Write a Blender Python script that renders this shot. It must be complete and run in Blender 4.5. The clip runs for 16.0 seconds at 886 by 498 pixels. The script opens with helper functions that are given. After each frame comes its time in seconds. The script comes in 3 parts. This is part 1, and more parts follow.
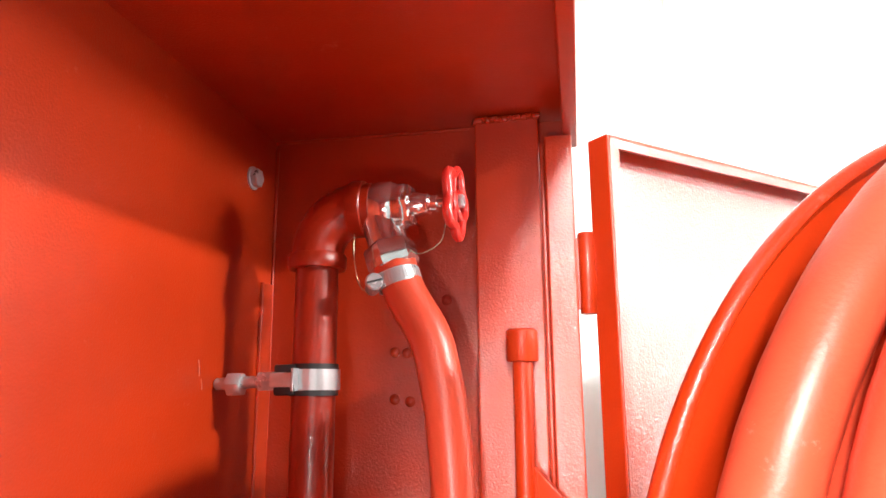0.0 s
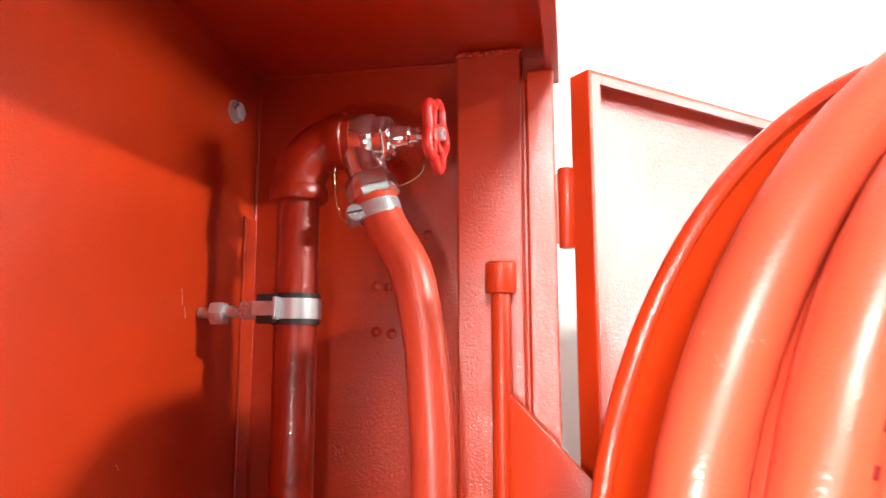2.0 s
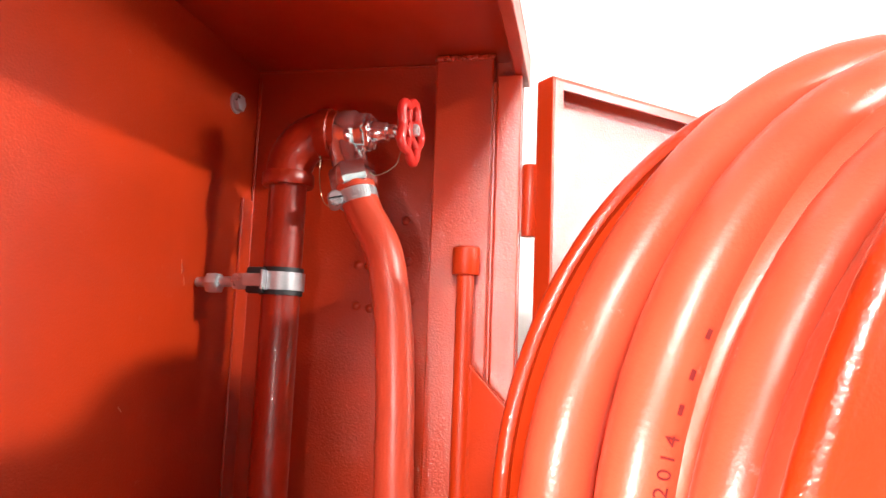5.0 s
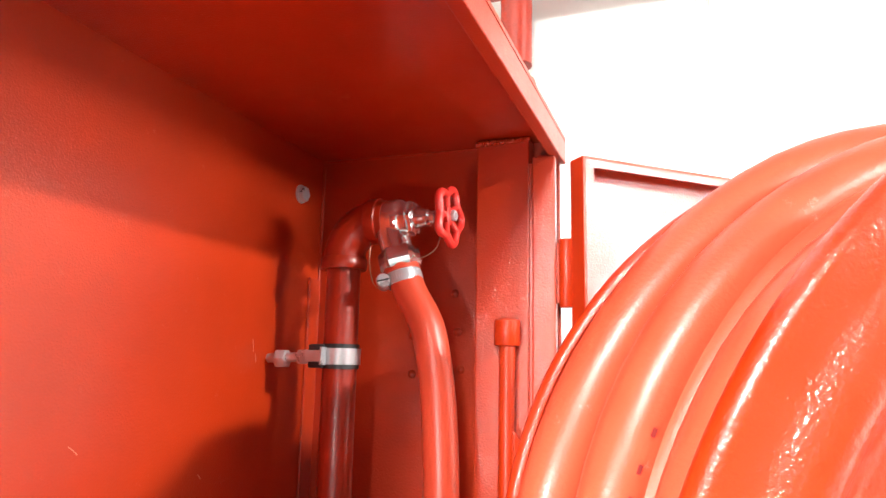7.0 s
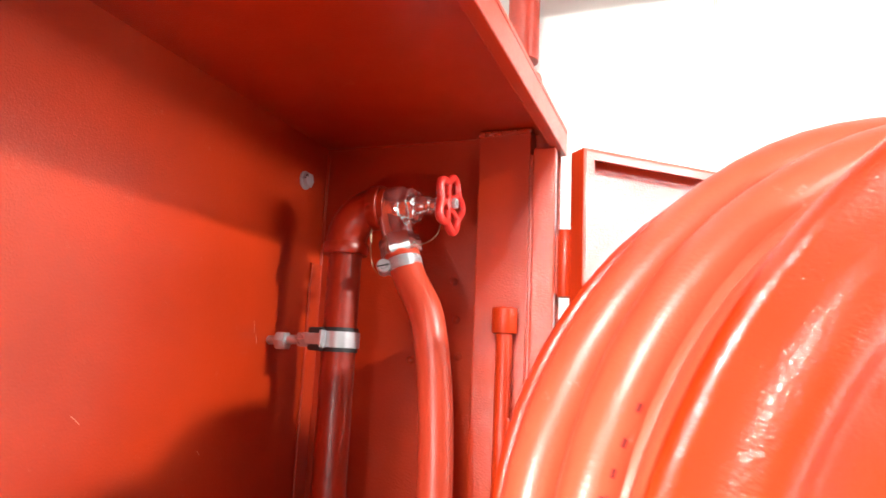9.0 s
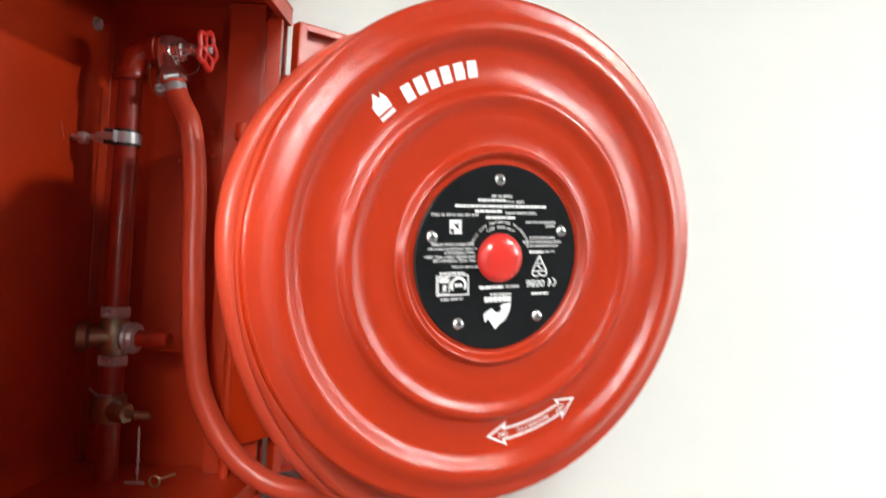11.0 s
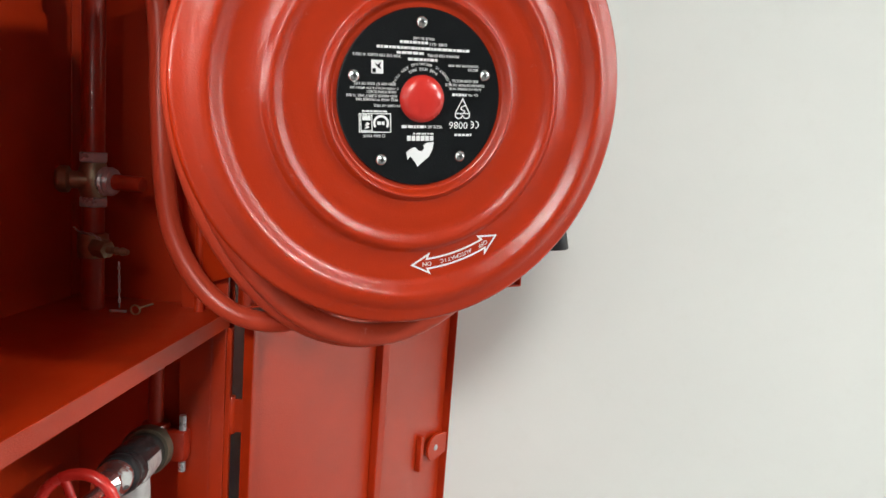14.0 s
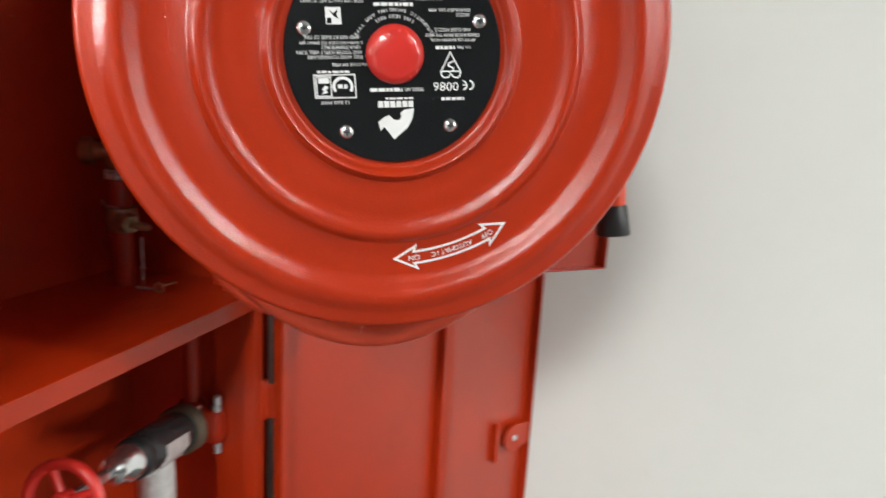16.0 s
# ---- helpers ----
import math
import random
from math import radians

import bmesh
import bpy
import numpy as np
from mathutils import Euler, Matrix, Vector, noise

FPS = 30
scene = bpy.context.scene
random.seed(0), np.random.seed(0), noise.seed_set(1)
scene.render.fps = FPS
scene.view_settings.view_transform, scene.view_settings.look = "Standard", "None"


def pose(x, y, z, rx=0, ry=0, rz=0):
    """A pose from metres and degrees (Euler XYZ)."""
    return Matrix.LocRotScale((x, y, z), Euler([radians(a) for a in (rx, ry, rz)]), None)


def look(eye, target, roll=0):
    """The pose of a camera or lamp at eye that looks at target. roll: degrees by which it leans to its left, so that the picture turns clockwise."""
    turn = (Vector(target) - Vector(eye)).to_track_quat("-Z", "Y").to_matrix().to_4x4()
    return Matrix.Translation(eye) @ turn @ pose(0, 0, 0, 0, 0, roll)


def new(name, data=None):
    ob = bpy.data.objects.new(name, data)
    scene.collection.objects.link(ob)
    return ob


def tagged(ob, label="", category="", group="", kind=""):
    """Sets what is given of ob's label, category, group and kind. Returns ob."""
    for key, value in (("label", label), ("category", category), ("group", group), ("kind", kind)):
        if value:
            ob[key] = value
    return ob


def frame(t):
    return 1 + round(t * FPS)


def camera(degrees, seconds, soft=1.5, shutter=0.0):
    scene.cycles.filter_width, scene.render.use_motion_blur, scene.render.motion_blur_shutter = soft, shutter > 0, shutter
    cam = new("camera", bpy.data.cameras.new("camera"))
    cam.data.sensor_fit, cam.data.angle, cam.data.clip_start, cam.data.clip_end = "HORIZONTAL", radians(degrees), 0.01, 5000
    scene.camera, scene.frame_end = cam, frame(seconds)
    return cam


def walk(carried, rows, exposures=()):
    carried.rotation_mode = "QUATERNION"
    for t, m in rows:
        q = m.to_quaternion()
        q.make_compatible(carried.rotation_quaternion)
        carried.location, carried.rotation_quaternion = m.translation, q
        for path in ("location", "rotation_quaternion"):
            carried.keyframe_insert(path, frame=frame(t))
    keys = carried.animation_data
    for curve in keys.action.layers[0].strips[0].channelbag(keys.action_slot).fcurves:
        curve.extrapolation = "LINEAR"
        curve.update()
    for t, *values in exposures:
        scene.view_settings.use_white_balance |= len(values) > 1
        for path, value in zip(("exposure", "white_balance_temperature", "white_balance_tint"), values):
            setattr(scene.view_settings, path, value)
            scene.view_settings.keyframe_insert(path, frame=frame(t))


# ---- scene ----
cam = camera(65.4, 16.0, shutter=0.6)
PATH = [
    (0, (0.109, 0.056, 1.502), (-0.263, 1.979, 1.905), -0.4),
    (0.5, (0.111, 0.063, 1.503), (-0.29, 1.988, 1.866), -0.3),
    (1, (0.11, 0.068, 1.486), (-0.295, 2.001, 1.804), 0.5),
    (1.5, (0.111, 0.066, 1.483), (-0.298, 2.01, 1.715), 0.5),
    (2, (0.118, 0.054, 1.483), (-0.233, 2.004, 1.759), -0.1),
    (2.5, (0.131, 0.039, 1.477), (-0.154, 2.001, 1.742), 0.1),
    (3, (0.15, 0.03, 1.466), (-0.075, 2.005, 1.687), 0.5),
    (3.5, (0.152, 0.019, 1.468), (-0.076, 1.993, 1.692), 0.8),
    (4, (0.155, 0.015, 1.471), (-0.079, 1.988, 1.702), 0.7),
    (4.5, (0.159, 0.006, 1.475), (-0.146, 1.966, 1.735), 0.3),
    (4.7, (0.161, 0.003, 1.47), (-0.178, 1.959, 1.712), 1.2),
    (7, (0.236, -0.043, 1.501), (-0.439, 1.809, 1.844), 1.2),
    (7.5, (0.235, -0.043, 1.501), (-0.471, 1.796, 1.844), 2.0),
    (8, (0.229, -0.049, 1.505), (-0.515, 1.777, 1.842), 2.0),
    (8.5, (0.223, -0.045, 1.5), (-0.483, 1.793, 1.85), 1.9),
    (9, (0.243, -0.048, 1.489), (-0.445, 1.8, 1.827), 2.7),
    (9.5, (0.284, -0.1, 1.471), (-0.371, 1.762, 1.795), 3.7),
    (10, (0.339, -0.204, 1.426), (0.017, 1.755, 1.667), 2.0),
    (10.2, (0.354, -0.265, 1.408), (0.202, 1.719, 1.61), 2.5),
    (12.3, (0.507, -0.482, 1.343), (0.446, 1.511, 1.195), 3.6),
    (12.5, (0.51, -0.491, 1.341), (0.427, 1.502, 1.195), 3.6),
    (13, (0.526, -0.497, 1.335), (0.425, 1.492, 1.152), 2.9),
    (13.5, (0.551, -0.492, 1.326), (0.438, 1.492, 1.099), 3.5),
    (14, (0.55, -0.476, 1.313), (0.398, 1.497, 1.026), 4.4),
    (14.5, (0.545, -0.411, 1.299), (0.478, 1.572, 1.043), 5.8),
    (15, (0.553, -0.367, 1.294), (0.539, 1.61, 0.99), 3.4),
    (15.5, (0.594, -0.325, 1.29), (0.434, 1.643, 0.969), 4.2),
    (16, (0.697, -0.283, 1.335), (0.116, 1.579, 0.896), 3.3),
]
EXPOSURES = [(0.0, 1.62), (4.0, 1.42), (7.0, 1.55), (9.0, 1.5), (9.6, 1.22), (10.2, 0.65), (11.2, 0.05), (12.3, -0.32), (13.5, -0.35), (15.0, -0.4), (16.0, -0.38)]
walk(cam, [(t, look(eye, target, roll)) for t, eye, target, roll in PATH], EXPOSURES)

# ---- light: ceiling panels, a window and a fill lamp, added in a mostly unseen room ----
world = bpy.data.worlds.new("world")
scene.world = world
world.use_nodes = True
world.node_tree.nodes["Background"].inputs[0].default_value = (0.9, 0.95, 1.0, 1)
world.node_tree.nodes["Background"].inputs[1].default_value = 0.006


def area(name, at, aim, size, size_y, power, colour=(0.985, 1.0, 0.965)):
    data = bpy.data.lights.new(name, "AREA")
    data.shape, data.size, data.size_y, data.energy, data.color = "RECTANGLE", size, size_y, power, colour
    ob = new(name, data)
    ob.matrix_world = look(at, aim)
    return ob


ROOM_X, ROOM_Y, ROOM_Z = 7.6, -4.6, 3.3
# first lamp follows the cast shadows; second is added fill for wall and disc
LAMPS = [(4.25, -0.60, 265.0, 0.42), (0.45, -3.85, 490.0, 1.30)]
for lx, ly, power, wide in LAMPS:
    area("unseen_panel_glow", (lx, ly, ROOM_Z - 0.05), (lx - 0.25, ly, 0), wide, wide, power)

# window made up high in the far wall, a fill for the door's sheen
WIN_Y0, WIN_Y1, WIN_Z0, WIN_Z1 = -0.95, 1.05, 1.85, 2.75
area("door_sheen_fill", (ROOM_X - 0.02, (WIN_Y0 + WIN_Y1) / 2, (WIN_Z0 + WIN_Z1) / 2), (0, (WIN_Y0 + WIN_Y1) / 2, 1.6), WIN_Y1 - WIN_Y0, WIN_Z1 - WIN_Z0, 80.0, (0.97, 0.99, 1))

# added fixed fill lamp for a phone light's glints in glossy paint and chrome
torch_fill = area("fixed_torch_fill", (0.060, -0.040, 1.385), (0.29, 0.50, 1.42), 0.030, 0.030, 0.26, (1, 0.98, 0.95))
# beam narrowed to reach reel, hose and post but spare the shelf
torch_fill.data.spread = radians(88)

# ---- materials ----


def shader(name):
    m = bpy.data.materials.new(name)
    m.use_nodes = True
    return m, m.node_tree.nodes, m.node_tree.links, m.node_tree.nodes["Principled BSDF"]


def noise_of(nodes, links, scale, detail=3.0, rough=0.55, coords=None):
    tex = nodes.new("ShaderNodeTexNoise")
    tex.inputs["Scale"].default_value, tex.inputs["Detail"].default_value, tex.inputs["Roughness"].default_value = scale, detail, rough
    if coords is not None:
        links.new(coords, tex.inputs["Vector"])
    return tex


def surface(name, colour, rough=0.4, metal=0.0, coat=0.0, vary=0.08, vary_scale=9.0, peel=0.0, peel_scale=420.0,
            rough_vary=0.08, spec=0.5, scuff=0.0, scuff_colour=(0.8, 0.5, 0.45), scuff_scale=60.0, stretch=(1, 1, 1), dirt=0.0, dirt_colour=(0.1, 0.02, 0.01)):
    """Painted, rubber or metal surface: tone variation, fine relief, gloss variation and light scuffs."""
    m, nodes, links, bsdf = shader(name)
    tc = nodes.new("ShaderNodeTexCoord")
    mp = nodes.new("ShaderNodeMapping")
    mp.inputs["Scale"].default_value = stretch
    links.new(tc.outputs["Object"], mp.inputs["Vector"])
    at = mp.outputs["Vector"]
    big = noise_of(nodes, links, vary_scale, 4, 0.6, at)
    ramp = nodes.new("ShaderNodeMapRange")
    ramp.inputs["From Min"].default_value, ramp.inputs["From Max"].default_value = 0.3, 0.7
    ramp.inputs["To Min"].default_value, ramp.inputs["To Max"].default_value = 1 - vary, 1 + vary
    links.new(big.outputs["Fac"], ramp.inputs["Value"])
    mul = nodes.new("ShaderNodeVectorMath")
    mul.operation = "SCALE"
    mul.inputs[0].default_value = colour
    links.new(ramp.outputs["Result"], mul.inputs["Scale"])
    out = mul.outputs["Vector"]
    for amount, tint, scale, low in ((dirt, dirt_colour, 23.0, 0.55), (scuff, scuff_colour, scuff_scale, 0.64)):
        if amount <= 0:
            continue
        sp = noise_of(nodes, links, scale, 6, 0.75, at)
        mr = nodes.new("ShaderNodeMapRange")
        mr.inputs["From Min"].default_value, mr.inputs["From Max"].default_value = low, low + 0.14
        mr.inputs["To Max"].default_value = amount
        links.new(sp.outputs["Fac"], mr.inputs["Value"])
        mix = nodes.new("ShaderNodeMix")
        mix.data_type = "RGBA"
        mix.inputs[7].default_value = (*tint, 1)
        links.new(mr.outputs["Result"], mix.inputs[0])
        links.new(out, mix.inputs[6])
        out = mix.outputs[2]
    links.new(out, bsdf.inputs["Base Color"])
    gl = noise_of(nodes, links, 35.0, 4, 0.6, at)
    mr = nodes.new("ShaderNodeMapRange")
    mr.inputs["To Min"].default_value, mr.inputs["To Max"].default_value = max(0.02, rough - rough_vary), rough + rough_vary
    links.new(gl.outputs["Fac"], mr.inputs["Value"])
    links.new(mr.outputs["Result"], bsdf.inputs["Roughness"])
    bsdf.inputs["Metallic"].default_value = metal
    bsdf.inputs["Specular IOR Level"].default_value = spec
    bsdf.inputs["Coat Weight"].default_value = coat
    bsdf.inputs["Coat Roughness"].default_value = 0.08
    if peel > 0:
        fine = noise_of(nodes, links, peel_scale, 2, 0.5, at)
        bump = nodes.new("ShaderNodeBump")
        bump.inputs["Strength"].default_value, bump.inputs["Distance"].default_value = 1.0, peel
        links.new(fine.outputs["Fac"], bump.inputs["Height"])
        links.new(bump.outputs["Normal"], bsdf.inputs["Coat Normal"])
        under = nodes.new("ShaderNodeBump")
        under.inputs["Strength"].default_value, under.inputs["Distance"].default_value = 1.0, peel * (0.4 if coat > 0.7 else 1.0)
        links.new(fine.outputs["Fac"], under.inputs["Height"])
        links.new(under.outputs["Normal"], bsdf.inputs["Normal"])
    return m


RED = (0.44, 0.029, 0.003)
M_PAINT = surface("red_enamel", RED, 0.38, coat=0.25, spec=0.35, vary=0.09, peel=0.00026, peel_scale=560, scuff=0.25, scuff_colour=(0.75, 0.3, 0.22), scuff_scale=45)
M_PEEL = surface("red_orange_peel_enamel", RED, 0.36, coat=0.9, vary=0.07, peel=0.0008, peel_scale=520)
M_DISC = surface("red_disc_enamel", (0.40, 0.024, 0.0025), 0.36, coat=0.9, vary=0.06, peel=0.00048, peel_scale=520, spec=0.2, scuff=0.12)
M_PIPE = surface("red_pipe_paint", (0.32, 0.019, 0.004), 0.36, coat=0.2, vary=0.18, vary_scale=30, peel=0.0007, peel_scale=110, dirt=0.3)
M_HOSE = surface("red_rubber", (0.57, 0.064, 0.028), 0.34, vary=0.07, vary_scale=20, peel=0.00018, peel_scale=420, scuff=0.7, scuff_colour=(0.85, 0.42, 0.36), scuff_scale=34, stretch=(1, 1, 1))
M_WHEEL = surface("bright_red_casting", (0.62, 0.03, 0.022), 0.25, coat=0.5, vary=0.1, peel=0.0003, peel_scale=200)
M_CHROME = surface("chrome", (0.78, 0.79, 0.80), 0.12, metal=0.95, vary=0.08, peel=0.0002, peel_scale=150, rough_vary=0.08)
M_ZINC = surface("zinc_plated_steel", (0.60, 0.62, 0.64), 0.30, metal=0.6, vary=0.12, vary_scale=60, peel=0.0001, rough_vary=0.12)
M_BRASS = surface("old_brass", (0.36, 0.30, 0.20), 0.38, metal=0.85, vary=0.2, vary_scale=40, rough_vary=0.12)
M_BLACK = surface("black_rubber", (0.018, 0.018, 0.02), 0.45, vary=0.15, peel=0.0001)
M_PLATE = surface("black_label", (0.008, 0.009, 0.010), 0.16, coat=0.0, vary=0.1, rough_vary=0.04)
M_WHITE = surface("white_print", (0.80, 0.80, 0.80), 0.45, vary=0.05)
M_PRINT = surface("dark_hose_print", (0.16, 0.012, 0.012), 0.5, vary=0.2)
M_ORANGE = surface("orange_plastic", (0.75, 0.06, 0.012), 0.35, vary=0.05)
# near-black colour stands in for dark surroundings mirrored in the chrome body
M_DARK_CHROME = surface("chrome_dark_reflection", (0.035, 0.034, 0.036), 0.14, metal=0.2, vary=0.25, vary_scale=25, peel=0.002, peel_scale=60)
M_FILM = surface("white_film", (0.62, 0.61, 0.60), 0.22, metal=0.15, vary=0.18, vary_scale=40, peel=0.003, peel_scale=55)
M_OLDTAPE = surface("yellowed_tape", (0.12, 0.10, 0.07), 0.4, vary=0.2, vary_scale=30, peel=0.0005, peel_scale=90)
M_WALL = surface("white_wall_paint", (0.84, 0.86, 0.83), 0.55, vary=0.025, vary_scale=1.3, peel=0.00018, peel_scale=90, rough_vary=0.1, dirt=0.05, dirt_colour=(0.62, 0.6, 0.52))
M_SCRATCH = surface("scratched_primer", (0.62, 0.22, 0.15), 0.6, vary=0.1)
M_CRACK = surface("filled_crack", (0.66, 0.62, 0.50), 0.7, vary=0.15, vary_scale=30)
# unseen floor, far walls and ceiling are kept dark to cut bounced light
M_FLOOR = surface("dimmed_floor_paint", (0.06, 0.06, 0.058), 0.5, vary=0.12, vary_scale=2.0, peel=0.0006, peel_scale=60, dirt=0.3, dirt_colour=(0.2, 0.19, 0.18))
M_DIM = surface("dimmed_unseen_wall", (0.13, 0.13, 0.127), 0.7, vary=0.08, vary_scale=1.5, peel=0.0006, peel_scale=80)
M_CEIL = surface("dimmed_ceiling_paint", (0.30, 0.30, 0.295), 0.8, vary=0.03, vary_scale=2)


def glow(name, strength):
    m, nodes, links, bsdf = shader(name)
    bsdf.inputs["Base Color"].default_value = (0.9, 0.9, 0.88, 1)
    bsdf.inputs["Emission Color"].default_value = (1, 0.97, 0.92, 1)
    bsdf.inputs["Emission Strength"].default_value = strength
    return m


# glow for the added ceiling panels and window pane, all out of view
M_GLOW = glow("added_fixture_glow", 6.0)

# ---- mesh helpers ----


def part(name, bm, material, parent=None, label="", smooth=None):
    """Links a bmesh as one mesh object; edges sharper than smooth degrees stay hard."""
    bmesh.ops.recalc_face_normals(bm, faces=bm.faces)
    me = bpy.data.meshes.new(name)
    if smooth:
        for f in bm.faces:
            f.smooth = True
        for e in bm.edges:
            if len(e.link_faces) == 2:
                e.smooth = e.calc_face_angle(0) < radians(smooth)
    bm.to_mesh(me)
    bm.free()
    me.materials.append(material)
    ob = new(name, me)
    if parent is not None:
        ob.parent = parent
    if label:
        ob["label"] = label
    return ob


def empty(name, m, label, category, group="", kind=""):
    ob = new(name)
    ob.empty_display_size = 0.02
    ob.matrix_world = m
    return tagged(ob, label, category, group, kind)


def box(lo, hi, bevel=0.0, m=None, bm=None, segs=2):
    bm = bm or bmesh.new()
    made = bmesh.ops.create_cube(bm, size=1.0)["verts"]
    lo, hi = Vector(lo), Vector(hi)
    for v in made:
        v.co = Vector((lo[i] + (v.co[i] + 0.5) * (hi[i] - lo[i]) for i in range(3)))
    if bevel:
        edges = list({e for v in made for e in v.link_edges})
        made = list({v for f in bmesh.ops.bevel(bm, geom=edges, offset=bevel, segments=segs, profile=0.5, affect="EDGES")["faces"] for v in f.verts} | {v for v in made if v.is_valid})
    if m is not None:
        bmesh.ops.transform(bm, matrix=m, verts=made)
    return bm


def lathe(profile, m=None, segs=48, bm=None, closed=False):
    """Turns a profile of (radius, height) round z."""
    bm = bm or bmesh.new()
    rings, made = [], []
    for r, h in profile:
        if r < 1e-6:
            ring = [bm.verts.new((0, 0, h))]
        else:
            ring = [bm.verts.new((r * math.cos(2 * math.pi * i / segs), r * math.sin(2 * math.pi * i / segs), h)) for i in range(segs)]
        rings.append(ring)
        made += ring
    pairs = list(zip(rings, rings[1:])) + ([(rings[-1], rings[0])] if closed else [])
    for a, b in pairs:
        for i in range(segs):
            j = (i + 1) % segs
            if len(a) == 1 and len(b) == 1:
                continue
            if len(a) == 1:
                bm.faces.new((a[0], b[i], b[j]))
            elif len(b) == 1:
                bm.faces.new((a[i], a[j], b[0]))
            else:
                bm.faces.new((a[i], a[j], b[j], b[i]))
    if m is not None:
        bmesh.ops.transform(bm, matrix=m, verts=made)
    return bm


def axis(a, b):
    """A pose at a whose z axis points to b."""
    a, b = Vector(a), Vector(b)
    return Matrix.Translation(a) @ (b - a).to_track_quat("Z", "Y").to_matrix().to_4x4()


def rod(a, b, r, segs=24, edge=0.0, r2=None, bm=None):
    """A closed cylinder or cone from a to b with softened ends."""
    d, r2 = (Vector(b) - Vector(a)).length, r if r2 is None else r2
    e = edge or min(0.0012, r * 0.25)
    return lathe([(0, 0), (r - e, 0), (r, e), (r2, d - e), (r2 - e, d), (0, d)], axis(a, b), segs, bm)


def hexa(a, b, r, bm=None):
    d = (Vector(b) - Vector(a)).length
    return lathe([(0, 0), (r * 0.9, 0), (r, d * 0.12), (r, d * 0.88), (r * 0.9, d), (0, d)], axis(a, b), 6, bm)


def spline(points, n=12):
    """Catmull-Rom through the points."""
    p = [Vector(q) for q in points]
    p = [2 * p[0] - p[1]] + p + [2 * p[-1] - p[-2]]
    out = []
    for i in range(1, len(p) - 2):
        for k in range(n):
            t = k / n
            out.append(0.5 * ((2 * p[i]) + (p[i + 1] - p[i - 1]) * t + (2 * p[i - 1] - 5 * p[i] + 4 * p[i + 1] - p[i + 2]) * t * t + (3 * p[i] - p[i - 1] - 3 * p[i + 1] + p[i + 2]) * t ** 3))
    return out + [p[-2]]


def tube(path, r, segs=20, closed=False, bm=None, caps=True, wobble=0.0):
    """Sweeps a circle along a path."""
    bm = bm or bmesh.new()
    path = [Vector(p) for p in path]
    n = len(path)
    up, rings = None, []
    for i in range(n):
        a, b = path[(i - 1) % n if closed else max(i - 1, 0)], path[(i + 1) % n if closed else min(i + 1, n - 1)]
        d = (b - a).normalized()
        up = d.orthogonal().normalized() if up is None else (up - d * up.dot(d)).normalized()
        side = d.cross(up)
        rr = r * (1 + wobble * noise.noise(path[i] * 14))
        rings.append([bm.verts.new(path[i] + rr * (math.cos(2 * math.pi * k / segs) * up + math.sin(2 * math.pi * k / segs) * side)) for k in range(segs)])
    for i in range(n if closed else n - 1):
        a, b = rings[i], rings[(i + 1) % n]
        for k in range(segs):
            bm.faces.new((a[k], a[(k + 1) % segs], b[(k + 1) % segs], b[k]))
    if caps and not closed:
        bm.faces.new(rings[0][::-1])
        bm.faces.new(rings[-1])
    return bm


def prism(outline, depth, m=None, bm=None, bevel=0.0):
    """A flat outline in x, y raised by depth along z."""
    bm = bm or bmesh.new()
    low = [bm.verts.new((x, y, 0)) for x, y in outline]
    top = [bm.verts.new((x, y, depth)) for x, y in outline]
    n = len(low)
    bm.faces.new(low[::-1])
    face = bm.faces.new(top)
    for i in range(n):
        bm.faces.new((low[i], low[(i + 1) % n], top[(i + 1) % n], top[i]))
    if m is not None:
        bmesh.ops.transform(bm, matrix=m, verts=low + top)
    if bevel:
        bmesh.ops.bevel(bm, geom=list(face.edges), offset=bevel, segments=2, profile=0.5, affect="EDGES")
    return bm


def lettering(name, text, size, m, material, parent, align="CENTER"):
    """Raised letters in the built-in font, as a mesh."""
    cu = bpy.data.curves.new(name, "FONT")
    cu.body, cu.size, cu.extrude, cu.align_x, cu.align_y, cu.resolution_u = text, size, 0.00015, align, "CENTER", 3
    tmp = bpy.data.objects.new(name, cu)
    me = bpy.data.meshes.new_from_object(tmp)
    bpy.data.objects.remove(tmp)
    me.transform(m)
    me.materials.clear()
    me.materials.append(material)
    ob = new(name, me)
    ob.parent = parent
    return ob


# ---- the room ----
WALL_Y, BACK_X = 1.235, -0.19


def slab(name, lo, hi, material, bevel=0.0):
    return tagged(part(name, box(lo, hi, bevel), material), kind="structure")


slab("floor", (BACK_X - 0.2, ROOM_Y - 0.2, -0.15), (ROOM_X + 0.2, WALL_Y + 0.2, 0), M_FLOOR)
slab("ceiling", (BACK_X - 0.2, ROOM_Y - 0.2, ROOM_Z), (ROOM_X + 0.2, WALL_Y + 0.2, ROOM_Z + 0.15), M_CEIL)
slab("wall_north", (BACK_X - 0.2, WALL_Y, 0), (ROOM_X + 0.2, WALL_Y + 0.2, ROOM_Z), M_WALL)
slab("wall_west", (BACK_X - 0.2, ROOM_Y, 0), (BACK_X, WALL_Y, ROOM_Z), M_WALL)
# far walls out of view, dark so that they throw little light back
slab("unseen_wall_east", (ROOM_X, ROOM_Y, 0), (ROOM_X + 0.2, WIN_Y0, ROOM_Z), M_DIM)
slab("unseen_wall_east", (ROOM_X, WIN_Y1, 0), (ROOM_X + 0.2, WALL_Y, ROOM_Z), M_DIM)
